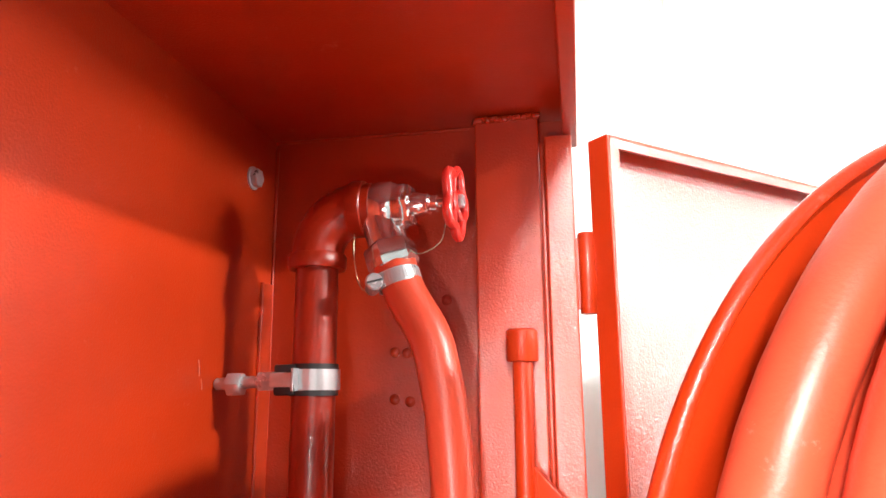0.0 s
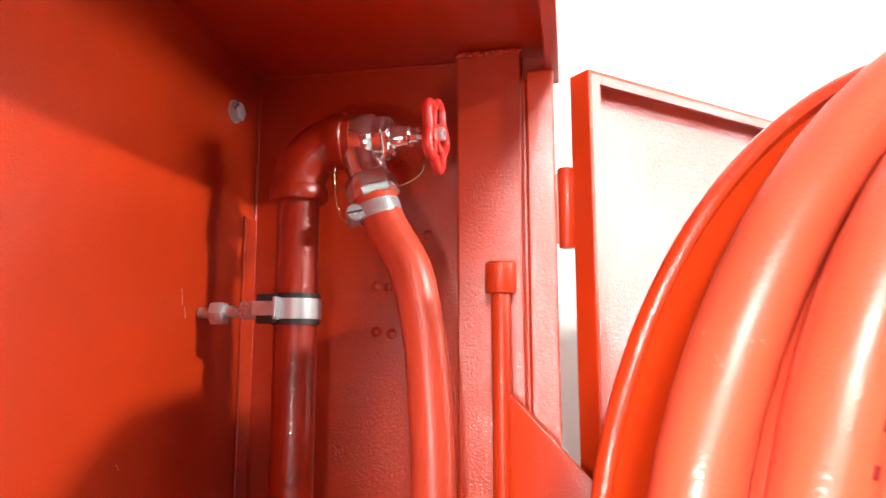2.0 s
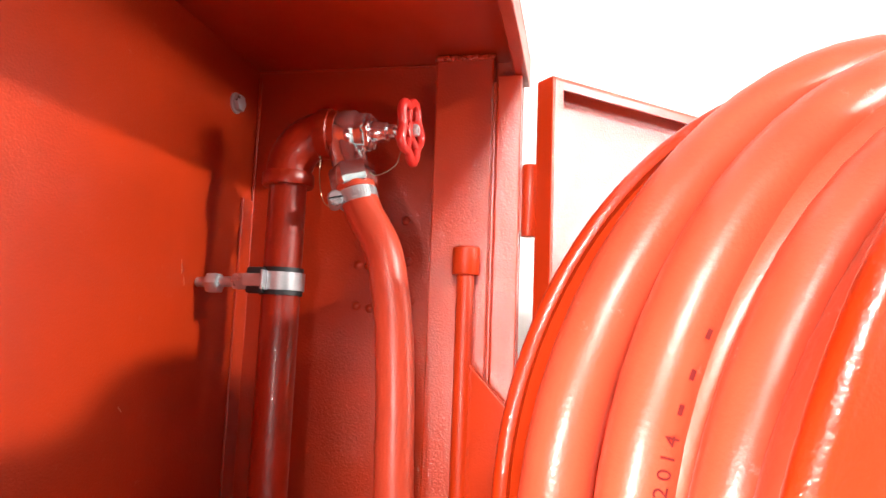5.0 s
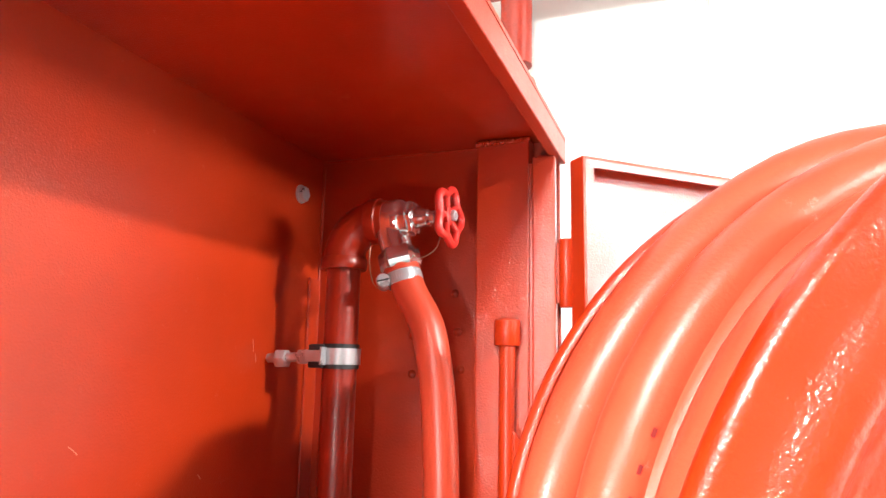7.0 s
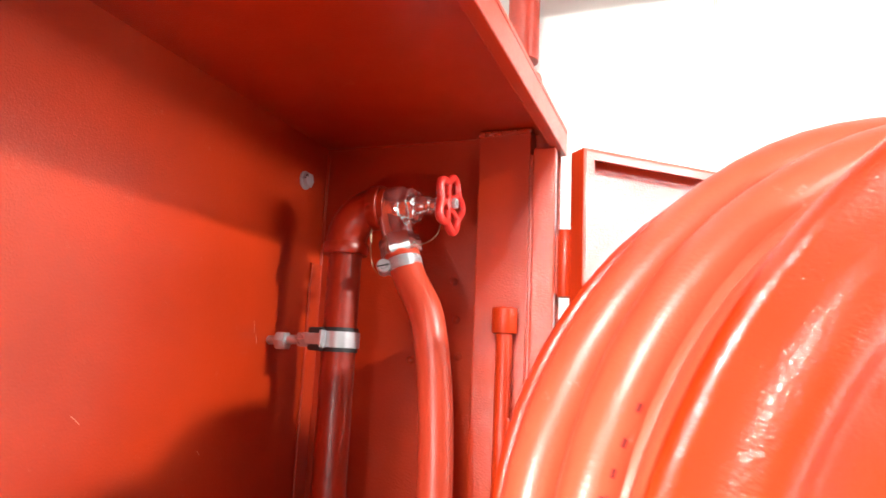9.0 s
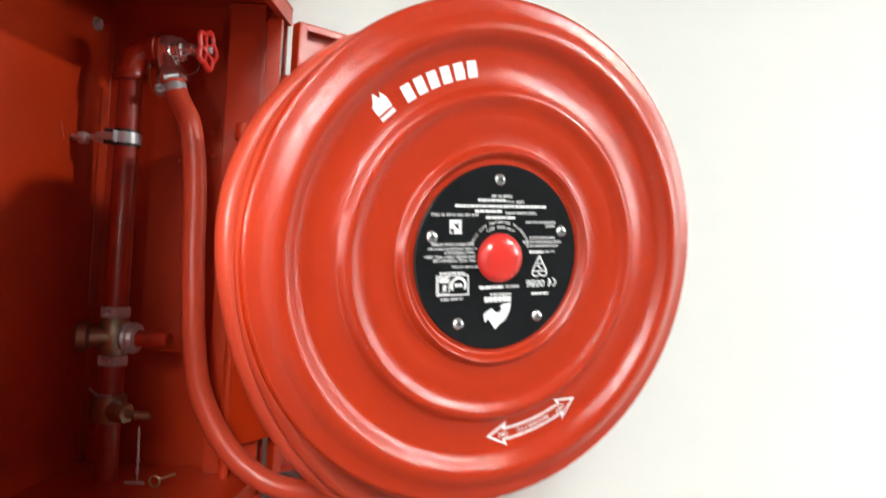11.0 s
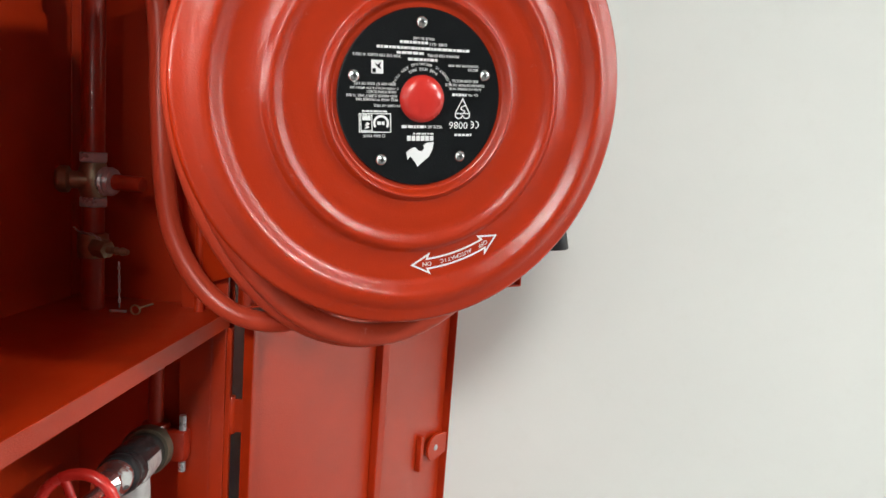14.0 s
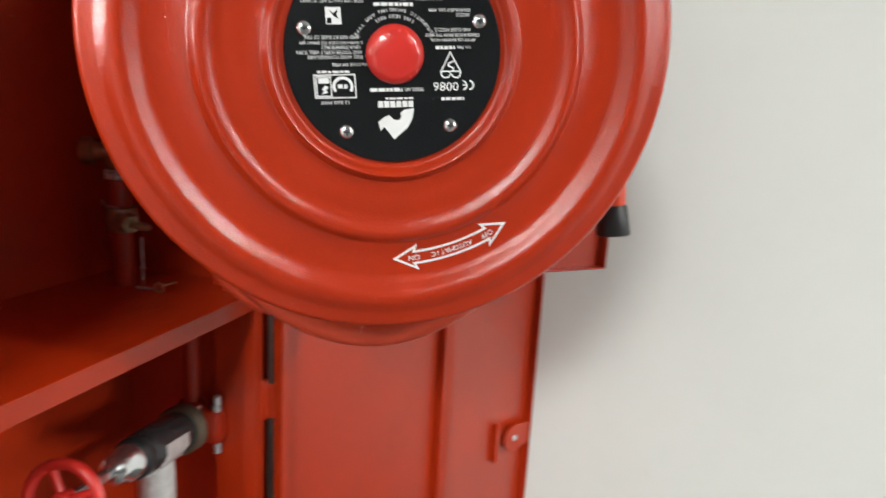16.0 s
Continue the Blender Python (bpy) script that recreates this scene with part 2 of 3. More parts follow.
slab("unseen_wall_east", (ROOM_X, WIN_Y0, 0), (ROOM_X + 0.2, WIN_Y1, WIN_Z0), M_DIM)
slab("unseen_wall_east", (ROOM_X, WIN_Y0, WIN_Z1), (ROOM_X + 0.2, WIN_Y1, ROOM_Z), M_DIM)
# no window is known here; pane and frame surround the sheen lamp
window = tagged(new("added_window_1"), "unseen wide white-framed window, added to give the upper door its sheen", "window", kind="structure")
part("added_window_pane", box((ROOM_X + 0.08, WIN_Y0, WIN_Z0), (ROOM_X + 0.10, WIN_Y1, WIN_Z1)), M_GLOW, window)
for y0, y1, z0, z1 in ((WIN_Y0, WIN_Y1, WIN_Z0, WIN_Z0 + 0.05), (WIN_Y0, WIN_Y1, WIN_Z1 - 0.05, WIN_Z1), (WIN_Y0, WIN_Y0 + 0.05, WIN_Z0 + 0.05, WIN_Z1 - 0.05), (WIN_Y1 - 0.05, WIN_Y1, WIN_Z0 + 0.05, WIN_Z1 - 0.05)):
    part("added_window_frame", box((ROOM_X + 0.03, y0, z0), (ROOM_X + 0.075, y1, z1), 0.004), M_WALL, window)
slab("unseen_wall_south", (BACK_X - 0.2, ROOM_Y - 0.2, 0), (ROOM_X + 0.2, ROOM_Y, ROOM_Z), M_DIM)

# hairline settlement crack with filler on the north wall
random.seed(4)
crack = []
cx = 0.286
for i in range(26):
    cx += random.uniform(-0.003, 0.0042)
    crack.append((cx, WALL_Y - 0.0006, 2.42 - i * 0.028))
tagged(part("wall_crack", tube(crack, 0.0016, 6), M_CRACK), "thin yellowish filled crack running down the white wall", "crack", kind="structure")
for k in range(2):
    strip = [(0.262 + 0.018 * k + 0.003 * math.sin(i * 1.7 + k), WALL_Y - 0.0002, 2.42 - i * 0.03) for i in range(14)]
    tagged(part("wall_patch", tube(strip, 0.0012, 6), M_CRACK), "faint filler edge on the white wall", "crack", kind="structure")


# unseen fixture added round each lamp
def ceiling_panel(x, y, k):
    top = empty("unseen_ceiling_light", pose(x, y, ROOM_Z), "square white ceiling light panel, added out of view", "ceiling light", "room lights")
    part("frame", box((-0.31 * k, -0.31 * k, -0.035), (0.31 * k, 0.31 * k, 0), 0.004), M_CEIL, top)
    part("diffuser", box((-0.285 * k, -0.285 * k, -0.04), (0.285 * k, 0.285 * k, -0.036)), M_GLOW, top, "glowing milky diffuser")


for lx, ly, power, wide in LAMPS:
    ceiling_panel(lx, ly, wide / 0.55)

# ---- the cabinet ----
XB, YS, ZC = -0.171, 0.655, 1.741
XF, YN = 0.112, -0.06
SHELF = 1.014
T = 0.004
cab = empty("fire_hose_cabinet", pose(0, 0, 0), "red enamelled steel fire hose cabinet with both doors open", "cabinet")
part("back_panel", box((XB - T, YN, 0.06), (XB, YS + T, ZC + T)), M_PAINT, cab)
part("side_panel", box((XB, YS, 0.06), (0.110, YS + T, ZC)), M_PEEL, cab, "side panel with small pressed dimples")
part("side_panel", box((XB, YN - T, 0.06), (XF, YN, ZC)), M_PAINT, cab)
part("top_panel", box((XB, YN, ZC), (XF + 0.004, YS + T, ZC + T)), M_PAINT, cab)
part("top_lip", box((XF - 0.008, YN, ZC - 0.025), (XF + 0.004, YS + T, ZC - 0.0005), 0.0012), M_PAINT, cab, "folded front lip of the top")
part("bottom_panel", box((XB, YN, 0.06), (XF, YS, 0.064)), M_PAINT, cab)
# corner post with its front flange and the bead between them
part("corner_post", box((0.027, 0.629, 0.064), (0.083, YS - 0.0005, ZC - 0.001), 0.0016), M_PEEL, cab, "boxed corner post with orange-peel enamel")
part("front_bead", tube([(0.0855, 0.628, 0.07), (0.0855, 0.628, 1.71)], 0.0022, 10), M_PEEL, cab)
part("front_flange", box((0.088, 0.622, 0.064), (0.111, 0.632, 1.7155), 0.0014), M_PEEL, cab)
# widens the lower flange so that its edge fits the camera's view
part("front_flange", box((0.1115, 0.623, 0.064), (0.120, 0.631, 0.986), 0.0012), M_PAINT, cab, "narrow flange extension by the lower door, sized to the camera's view")
random.seed(7)
bead = [(0.026 + 0.058 * i / 40, 0.629 + random.uniform(-0.001, 0.001), ZC - 0.004 + random.uniform(-0.0016, 0.001)) for i in range(41)]
part("weld_bead", tube(bead, 0.0036, 8, wobble=0.6), M_PEEL, cab, "lumpy painted weld bead")
bead = [(XB + 0.19 * i / 40, YS - 0.0005, ZC - 0.001) for i in range(41)]
part("top_seam", tube(bead, 0.0016, 6, wobble=0.8), M_PAINT, cab)
part("back_seam", tube([(XB + 0.001, YS - 0.001, SHELF + i * 0.018) for i in range(41)], 0.0016, 6, wobble=0.8), M_PAINT, cab)
part("corner_angle", box((XB, YS - 0.024, SHELF), (XB + 0.003, YS - 0.002, 1.60), 0.001), M_PEEL, cab)
# shelf between the two compartments
part("shelf", box((XB, YN, SHELF - 0.004), (XF - 0.003, YS, SHELF)), M_PAINT, cab)
part("shelf_lip", box((XF - 0.003, YN, SHELF - 0.027), (XF, YS - 0.022, SHELF + 0.0005), 0.001), M_PAINT, cab, "folded front lip of the shelf")
# pressed dimples on the side panel
for x, z in ((-0.051, 1.536), (-0.040, 1.535), (-0.051, 1.495), (-0.037, 1.493), (-0.004, 1.581), (0.000, 1.540), (0.004, 1.501)):
    part("dimple", lathe([(0, 0.0028), (0.0022, 0.0024), (0.0042, 0.0008), (0.005, -0.0005)], axis((x, YS, z), (x, 0, z)), 14), M_PEEL, cab, smooth=60)
# short scratches through the paint of the back panel
for y, z, dy, dz in ((0.536, 1.520, 0.001, 0.006), (0.541, 1.508, 0.001, 0.004), (0.335, 1.440, 0.004, 0.003), (0.470, 1.405, 0.002, 0.002)):
    part("scratch", tube([(XB + 0.0001, y - dy, z + dz), (XB + 0.0002, y + 0.0004, z), (XB + 0.0001, y + dy, z - dz)], 0.0004, 5), M_SCRATCH, cab)
# bolt head near the top corner
bolt = empty("hex_bolt", axis((XB, 0.606, 1.690), (1, 0.606, 1.690)), "zinc-plated bolt with washer on the cabinet back", "bolt")
part("washer", lathe([(0, 0), (0.0105, 0), (0.0105, 0.0016), (0, 0.0016)], segs=24), M_ZINC, bolt)
part("head", hexa((0, 0, 0.0016), (0, 0, 0.0075), 0.0088), M_ZINC, bolt)


def door(name, hinge, angle, length, z0, z1, label):
    """A steel tray door: sheet with lips folded towards its inner face. Local x runs from hinge to lock, y away from the inside."""
    top = part(name, box((0.002, 0.020, z0), (length, 0.023, z1), 0.0008), M_PEEL, cab, label)
    top.matrix_world = pose(hinge[0], hinge[1], 0, 0, 0, angle)
    part("lip", box((0, 0, z0), (0.003, 0.023, z1), 0.001), M_PAINT, top)
    part("lip", box((length - 0.003, 0, z0), (length, 0.023, z1), 0.001), M_PAINT, top)
    part("lip", box((0.003, 0, z1 - 0.003), (length - 0.003, 0.020, z1), 0.001), M_PAINT, top)
    part("lip", box((0.003, 0, z0), (length - 0.003, 0.020, z0 + 0.003), 0.001), M_PAINT, top)
    part("return_lip", box((0.003, 0, z0 + 0.003), (0.013, 0.002, z1 - 0.003)), M_PEEL, top)
    part("return_lip", box((0.013, 0, z1 - 0.011), (length - 0.003, 0.002, z1 - 0.003)), M_PEEL, top)
    return top


upper = door("upper_door", (0.140, 0.615), 42.1, 0.637, 1.024, 1.711, "upper door swung open, inner face showing")
lower = door("lower_door", (0.158, 0.622), 62.6, 0.678, 0.10, 0.993, "lower door swung open with a stiffener and latch")
part("stiffener", box((0.372, 0.001, 0.104), (0.398, 0.020, 0.980), 0.002), M_PAINT, lower)
latch = part("latch", box((0.560, 0.006, 0.520), (0.574, 0.020, 0.612), 0.002), M_PAINT, lower)
part("latch_tongue", prism([(0.672, -0.026), (0.672, 0.026)] + [(0.622 - 0.034 * math.cos(a), 0.034 * math.sin(a)) for a in [math.pi / 2 - i * math.pi / 12 for i in range(13)]], 0.006, pose(0, 0.008, 0.566, 90), bevel=0.0012), M_PAINT, lower)
part("latch_screw", lathe([(0, 0.003), (0.006, 0.0025), (0.008, 0)], axis((0.622, 0.002, 0.566), (0.622, -1, 0.566)), 16), M_ZINC, lower)
for zc in (1.597, 1.13, 0.83, 0.25):
    hinge_part = part("hinge", lathe([(0, -0.034), (0.0065, -0.034), (0.0072, -0.033), (0.0072, 0.033), (0.0065, 0.034), (0, 0.034)], pose(0.1195, 0.634, zc), 16), M_PAINT, cab, smooth=40)
    part("hinge_leaf", box((0.108, 0.632, zc - 0.030), (0.122, 0.636, zc + 0.030), 0.0008), M_PAINT, hinge_part)
    part("hinge_leaf", box((0.117, 0.631, zc - 0.030), (0.132 if zc > 1.014 else 0.146, 0.635, zc + 0.030), 0.0008), M_PAINT, hinge_part)

# ---- water feed pipe with its valves ----
PX, PY, PR = -0.0925, 0.569, 0.0168
PZ = 1.645
feed = empty("feed_pipe", pose(PX, PY, SHELF), "red painted steel feed pipe with a threaded elbow", "pipe")


def fin(name, bm, mat, parent, label="", smooth=40):
    """A part given in world places under a parent that stands elsewhere."""
    bpy.context.view_layer.update()
    bmesh.ops.transform(bm, matrix=parent.matrix_world.inverted(), verts=bm.verts)
    return part(name, bm, mat, parent, label, smooth)


fin("pipe", tube([(PX, PY, SHELF - 0.001 + i * 0.02) for i in range(30)] + [(PX, PY, 1.612)], PR, 28), M_PIPE, feed)
bend = [(PX, PY, 1.600)] + [(PX + 0.036 * (1 - math.cos(a)), PY, PZ - 0.036 + 0.036 * math.sin(a)) for a in [i * math.pi / 20 for i in range(11)]] + [(-0.046, PY, PZ)]
fin("elbow", tube(bend, 0.0206, 28), M_PIPE, feed, "cast threaded elbow")
fin("elbow_collar", lathe([(0.017, -0.006), (0.0222, -0.006), (0.0232, -0.004), (0.0232, 0.004), (0.0222, 0.006), (0.017, 0.006)], pose(PX, PY, 1.603), 32, closed=True), M_PIPE, feed)
fin("elbow_collar", lathe([(0.017, -0.005), (0.0218, -0.006), (0.0228, -0.004), (0.0228, 0.005), (0.0218, 0.006), (0.017, 0.005)], axis((-0.058, PY, PZ), (1, PY, PZ)), 32, closed=True), M_PIPE, feed)

clamp = empty("pipe_clamp", pose(PX, PY, 1.511), "zinc pipe clamp with rubber lining on a wall bolt", "pipe clamp")
fin("rubber_lining", lathe([(PR, -0.0120), (0.0188, -0.0120), (0.0188, 0.0120), (PR, 0.0120)], pose(PX, PY, 1.511), 32, closed=True), M_BLACK, clamp, "black rubber lining")
fin("band", lathe([(0.0189, -0.0078), (0.0202, -0.0078), (0.0202, 0.0078), (0.0189, 0.0078)], pose(PX, PY, 1.511), 32, closed=True), M_ZINC, clamp)
fin("ear", box((-0.119, 0.560, 1.5045), (-0.108, 0.576, 1.5180), 0.0015), M_ZINC, clamp)
fin("clamp_tab", box((-0.1000, 0.541, 1.5025), (-0.0975, 0.553, 1.5195), 0.0008), M_ZINC, clamp)
fin("tab_lining", box((-0.117, 0.5485, 1.4995), (-0.1000, 0.558, 1.5225), 0.002), M_BLACK, clamp)
fin("strap", box((-0.119, 0.5460, 1.5055), (-0.1000, 0.5488, 1.5165), 0.001), M_ZINC, clamp)
fin("nut", hexa((-0.134, 0.562, 1.510), (-0.118, 0.562, 1.5105), 0.0080), M_ZINC, clamp)
fin("stud", rod((-0.171, 0.562, 1.5085), (-0.132, 0.562, 1.510), 0.0046, 16), M_ZINC, clamp)
fin("bolt_head", hexa((-0.1595, 0.562, 1.508), (-0.1480, 0.562, 1.5083), 0.0096), M_ZINC, clamp)

valve = empty("angle_valve", pose(-0.039, PY, PZ), "chrome angle stop valve with a red five-lobed handwheel", "valve")
fin("valve_body", lathe([(0, -0.020), (0.014, -0.020), (0.019, -0.012), (0.0215, 0.0), (0.0205, 0.010), (0.0165, 0.016), (0.0, 0.017)], axis((-0.039, PY, PZ), (1, PY - 0.1, PZ)), 28), M_CHROME, valve)
fin("valve_inlet", rod((-0.056, PY, PZ), (-0.038, PY, PZ), 0.0185, 28), M_CHROME, valve)
OUT = Vector((0.30, -0.06, -0.95)).normalized()
V0 = Vector((-0.041, PY - 0.002, PZ - 0.006))
fin("valve_outlet", rod(V0, V0 + OUT * 0.036, 0.0165, 28, r2=0.0155), M_CHROME, valve)
fin("outlet_nut", hexa(V0 + OUT * 0.026, V0 + OUT * 0.046, 0.0205), M_CHROME, valve)
fin("gland_ring", rod((-0.030, PY - 0.002, PZ), (-0.018, PY - 0.003, PZ), 0.0175, 28), M_CHROME, valve)
fin("bonnet_nut", hexa((-0.022, PY - 0.003, PZ), (-0.013, PY - 0.004, PZ), 0.0165), M_CHROME, valve)
fin("bonnet", lathe([(0.0105, 0), (0.0095, 0.008), (0.0085, 0.010), (0.0085, 0.014), (0.0065, 0.016), (0.0065, 0.021), (0, 0.021)], axis((-0.014, PY - 0.003, PZ), (1, PY - 0.1, PZ)), 24), M_CHROME, valve)
fin("stem", rod((0.004, PY - 0.004, PZ), (0.026, PY - 0.006, PZ), 0.0034, 14), M_CHROME, valve)
WH = axis((0.019, PY - 0.006, PZ), (1.0, PY - 0.09, PZ + 0.01))
rim = []
for i in range(80):
    a = 2 * math.pi * i / 80
    r = 0.0245 + 0.0034 * math.cos(5 * a)
    rim.append(WH @ Vector((r * math.cos(a), r * math.sin(a), 0.002)))
wheel = fin("handwheel", tube(rim, 0.0041, 12, closed=True), M_WHEEL, valve, "glossy red five-lobed handwheel")
hub = lathe([(0.003, -0.005), (0.0072, -0.005), (0.0088, -0.002), (0.0088, 0.003), (0.006, 0.005), (0.003, 0.005)], WH, 20, closed=True)
for i in range(5):
    a = 2 * math.pi * (i + 0.5) / 5
    hub = rod(WH @ Vector((0.006 * math.cos(a), 0.006 * math.sin(a), 0)), WH @ Vector((0.022 * math.cos(a), 0.022 * math.sin(a), 0.002)), 0.0034, 10, bm=hub)
fin("wheel_spokes", hub, M_WHEEL, wheel)
fin("wheel_nut", hexa(WH @ Vector((0, 0, 0.004)), WH @ Vector((0, 0, 0.009)), 0.0055), M_ZINC, wheel)

# ---- feed hose from the valve to the reel ----
HR = 0.0162
H0 = V0 + OUT * 0.044
hose_pts = [H0, H0 + OUT * 0.026 + Vector((0.003, 0, 0)), (0.0005, 0.562, 1.542), (0.0085, 0.561, 1.512), (0.0145, 0.560, 1.475), (0.0185, 0.560, 1.42), (0.021, 0.558, 1.355), (0.026, 0.556, 1.29), (0.0305, 0.555, 1.235), (0.044, 0.555, 1.158), (0.076, 0.555, 1.094), (0.118, 0.555, 1.050), (0.170, 0.555, 1.026), (0.240, 0.550, 1.030), (0.315, 0.545, 1.075), (0.368, 0.548, 1.18), (0.368, 0.552, 1.30)]
feed_hose = empty("feed_hose", Matrix.Translation(H0), "red rubber feed hose hanging from the valve to the reel", "hose")
fin("hose_tube", tube(spline(hose_pts, 14), HR, 28, wobble=0.02), M_HOSE, feed_hose)
fin("hose_end", lathe([(HR - 0.003, -0.001), (HR + 0.0004, -0.001), (HR + 0.0012, 0.0003), (HR + 0.0010, 0.0052), (HR - 0.0002, 0.0060)], axis(H0, H0 + OUT), 32), M_HOSE, feed_hose)
hclamp = empty("hose_clamp", axis(H0 + OUT * 0.012, H0 + OUT), "stainless worm-drive hose clamp at the hose end", "hose clamp")
bm = lathe([(HR - 0.0002, -0.0058), (HR + 0.0012, -0.0058), (HR + 0.0012, 0.0058), (HR - 0.0002, 0.0058)], None, 40, closed=True)
part("clamp_band", bm, M_ZINC, hclamp, smooth=40)
bm = bmesh.new()
for i in range(44):
    box((HR + 0.0006, -0.0006, -0.0038), (HR + 0.0017, 0.0006, 0.0038), m=Matrix.Rotation(2 * math.pi * i / 44, 4, "Z"), bm=bm)
part("worm_threads", bm, M_ZINC, hclamp)
inv = hclamp.matrix_world.inverted()
side = inv.to_3x3() @ Vector((-1, -0.35, 0.25))
side.z = 0
side.normalize()
tang = Vector((-side.y, side.x, 0))
if (hclamp.matrix_world.to_3x3() @ tang).y > 0:
    tang = -tang
c0 = side * (HR + 0.004)
part("screw_housing", rod(c0 - tang * 0.008, c0 + tang * 0.006, 0.0058, 16), M_ZINC, hclamp)
part("worm_screw", rod(c0 + tang * 0.006, c0 + tang * 0.012, 0.0068, 20), M_ZINC, hclamp)
part("screw_slot", box((-0.006, -0.0008, 0), (0.006, 0.0008, 0.0004), m=axis(c0 + tang * 0.0118, c0 + tang)), M_BLACK, hclamp)

# thin seal wires near the valve
for name, pts in (("seal_wire", [(-0.018, 0.562, 1.612), (-0.006, 0.556, 1.604), (0.010, 0.556, 1.612), (0.014, 0.560, 1.628)]), ("seal_wire", [(-0.058, 0.556, 1.622), (-0.056, 0.552, 1.600), (-0.052, 0.552, 1.582), (-0.045, 0.554, 1.574)])):
    w = part(name, tube(spline(pts, 8), 0.0004, 6), M_BRASS)
    tagged(w, "thin brass seal wire looped by the valve", "wire")

# ---- ball valve and drain valve on the feed pipe ----
ball = empty("ball_valve", pose(PX, PY, 1.222), "dull nickel ball valve in the feed pipe", "valve")
fin("body", lathe([(0.015, -0.034), (0.019, -0.026), (0.0225, -0.012), (0.024, 0), (0.0225, 0.012), (0.019, 0.026), (0.015, 0.034)], pose(PX, PY, 1.222), 28), M_BRASS, ball)
for z0, z1 in ((1.250, 1.266), (1.180, 1.196)):
    fin("pipe_nut", hexa((PX, PY, z0), (PX, PY, z1), 0.0225), M_ZINC, ball)
fin("side_cap", lathe([(0, 0.048), (0.016, 0.047), (0.021, 0.042), (0.021, 0.030), (0.014, 0.026), (0.014, 0)], axis((PX, PY - 0.01, 1.222), (PX - 1, PY - 0.4, 1.222)), 24), M_BRASS, ball)
fin("side_port", lathe([(0.014, 0), (0.014, 0.016), (0.021, 0.020), (0.023, 0.024), (0.021, 0.028), (0.023, 0.032), (0.021, 0.038), (0.014, 0.040), (0.0, 0.040)], axis((PX, PY - 0.005, 1.222), (1, PY - 0.05, 1.222)), 24), M_ZINC, ball)
fin("port_pipe", rod((PX + 0.038, PY - 0.007, 1.222), (PX + 0.086, PY - 0.009, 1.222), 0.0125, 20), M_PIPE, ball, "short red pipe stub")
drain = empty("drain_valve", pose(PX, PY, 1.118), "small old brass drain valve with chained plug", "valve")
fin("body", lathe([(PR, -0.020), (0.0225, -0.018), (0.024, 0), (0.0225, 0.018), (PR, 0.020)], pose(PX, PY, 1.118), 24), M_BRASS, drain)
fin("branch", hexa((PX + 0.010, PY - 0.012, 1.118), (PX + 0.038, PY - 0.022, 1.116), 0.0155), M_BRASS, drain)
fin("spout", lathe([(0.0062, 0), (0.0052, 0.012), (0.0068, 0.016), (0.0052, 0.020), (0.0068, 0.026), (0.0045, 0.036), (0, 0.036)], axis((PX + 0.036, PY - 0.021, 1.116), (1, PY - 0.12, 1.10)), 16), M_BRASS, drain)


def chain(pts, name, label):
    top = empty(name, Matrix.Translation(Vector(pts[0])), label, "chain")
    line = spline(pts, 10)
    out, gap, last = [line[0]], 0.0052, line[0]
    for p in line:
        if (p - last).length >= gap:
            out.append(p)
            last = p
    for i, (a, b) in enumerate(zip(out, out[1:])):
        m = axis((a + b) / 2, b) @ pose(0, 0, 0, 0, 0, 90 * (i % 2))
        ring = [m @ Vector((0.0017 * math.cos(t), 0, 0.0036 * math.sin(t))) for t in [k * math.pi / 5 for k in range(10)]]
        fin("link", tube(ring, 0.0007, 5, closed=True), M_ZINC, top)
    return top


chain([(PX - 0.026, PY - 0.010, 1.146), (PX - 0.006, PY - 0.027, 1.142), (PX + 0.016, PY - 0.026, 1.139), (PX + 0.031, PY - 0.020, 1.126)], "bead_chain", "fine steel chain looped round the drain valve")
chain([(PX + 0.058, PY - 0.026, 1.100), (PX + 0.059, PY - 0.026, 1.065), (PX + 0.060, PY - 0.027, 1.026)], "hanging_chain", "fine steel chain hanging from the drain valve")
pin = empty("ring_pin", pose(-0.010, 0.549, SHELF), "brass ring pin lying on the shelf", "pin")
part("ring", tube([(0.0075 * math.cos(a), 0, 0.0095 + 0.0075 * math.sin(a)) for a in [i * math.pi / 10 for i in range(20)]], 0.0016, 8, closed=True), M_BRASS, pin)
part("shank", rod((0.006, 0, 0.013), (0.028, 0.004, 0.021), 0.0018, 10), M_BRASS, pin)
part("bar", rod((-0.045, 0.004, 0.003), (-0.016, 0.002, 0.005), 0.0022, 10), M_ZINC, pin)

# ---- swing arm: pivot rod, cap and gusset ----
AX, AY = 0.0650, 0.6135
arm = empty("swing_arm", pose(AX, AY, SHELF), "red steel swing arm on a capped pivot rod", "bracket")
fin("pivot_rod", tube([(AX, AY, SHELF), (AX, AY, 1.3), (AX, AY, 1.53)], 0.0080, 24), M_PAINT, arm)
fin("pivot_cap", lathe([(0, 0.0255), (0.0112, 0.0255), (0.0126, 0.0240), (0.0126, 0.001), (0.0118, 0), (0.0, 0)], pose(AX, AY, 1.5245), 28), M_PAINT, arm, "round cap on the rod")
fin("cap_plate", box((AX - 0.005, AY + 0.006, 1.527), (AX + 0.005, 0.6295, 1.545), 0.001), M_PAINT, arm)
gdir = math.degrees(math.atan2(0.555 - AY, 0.330 - AX))
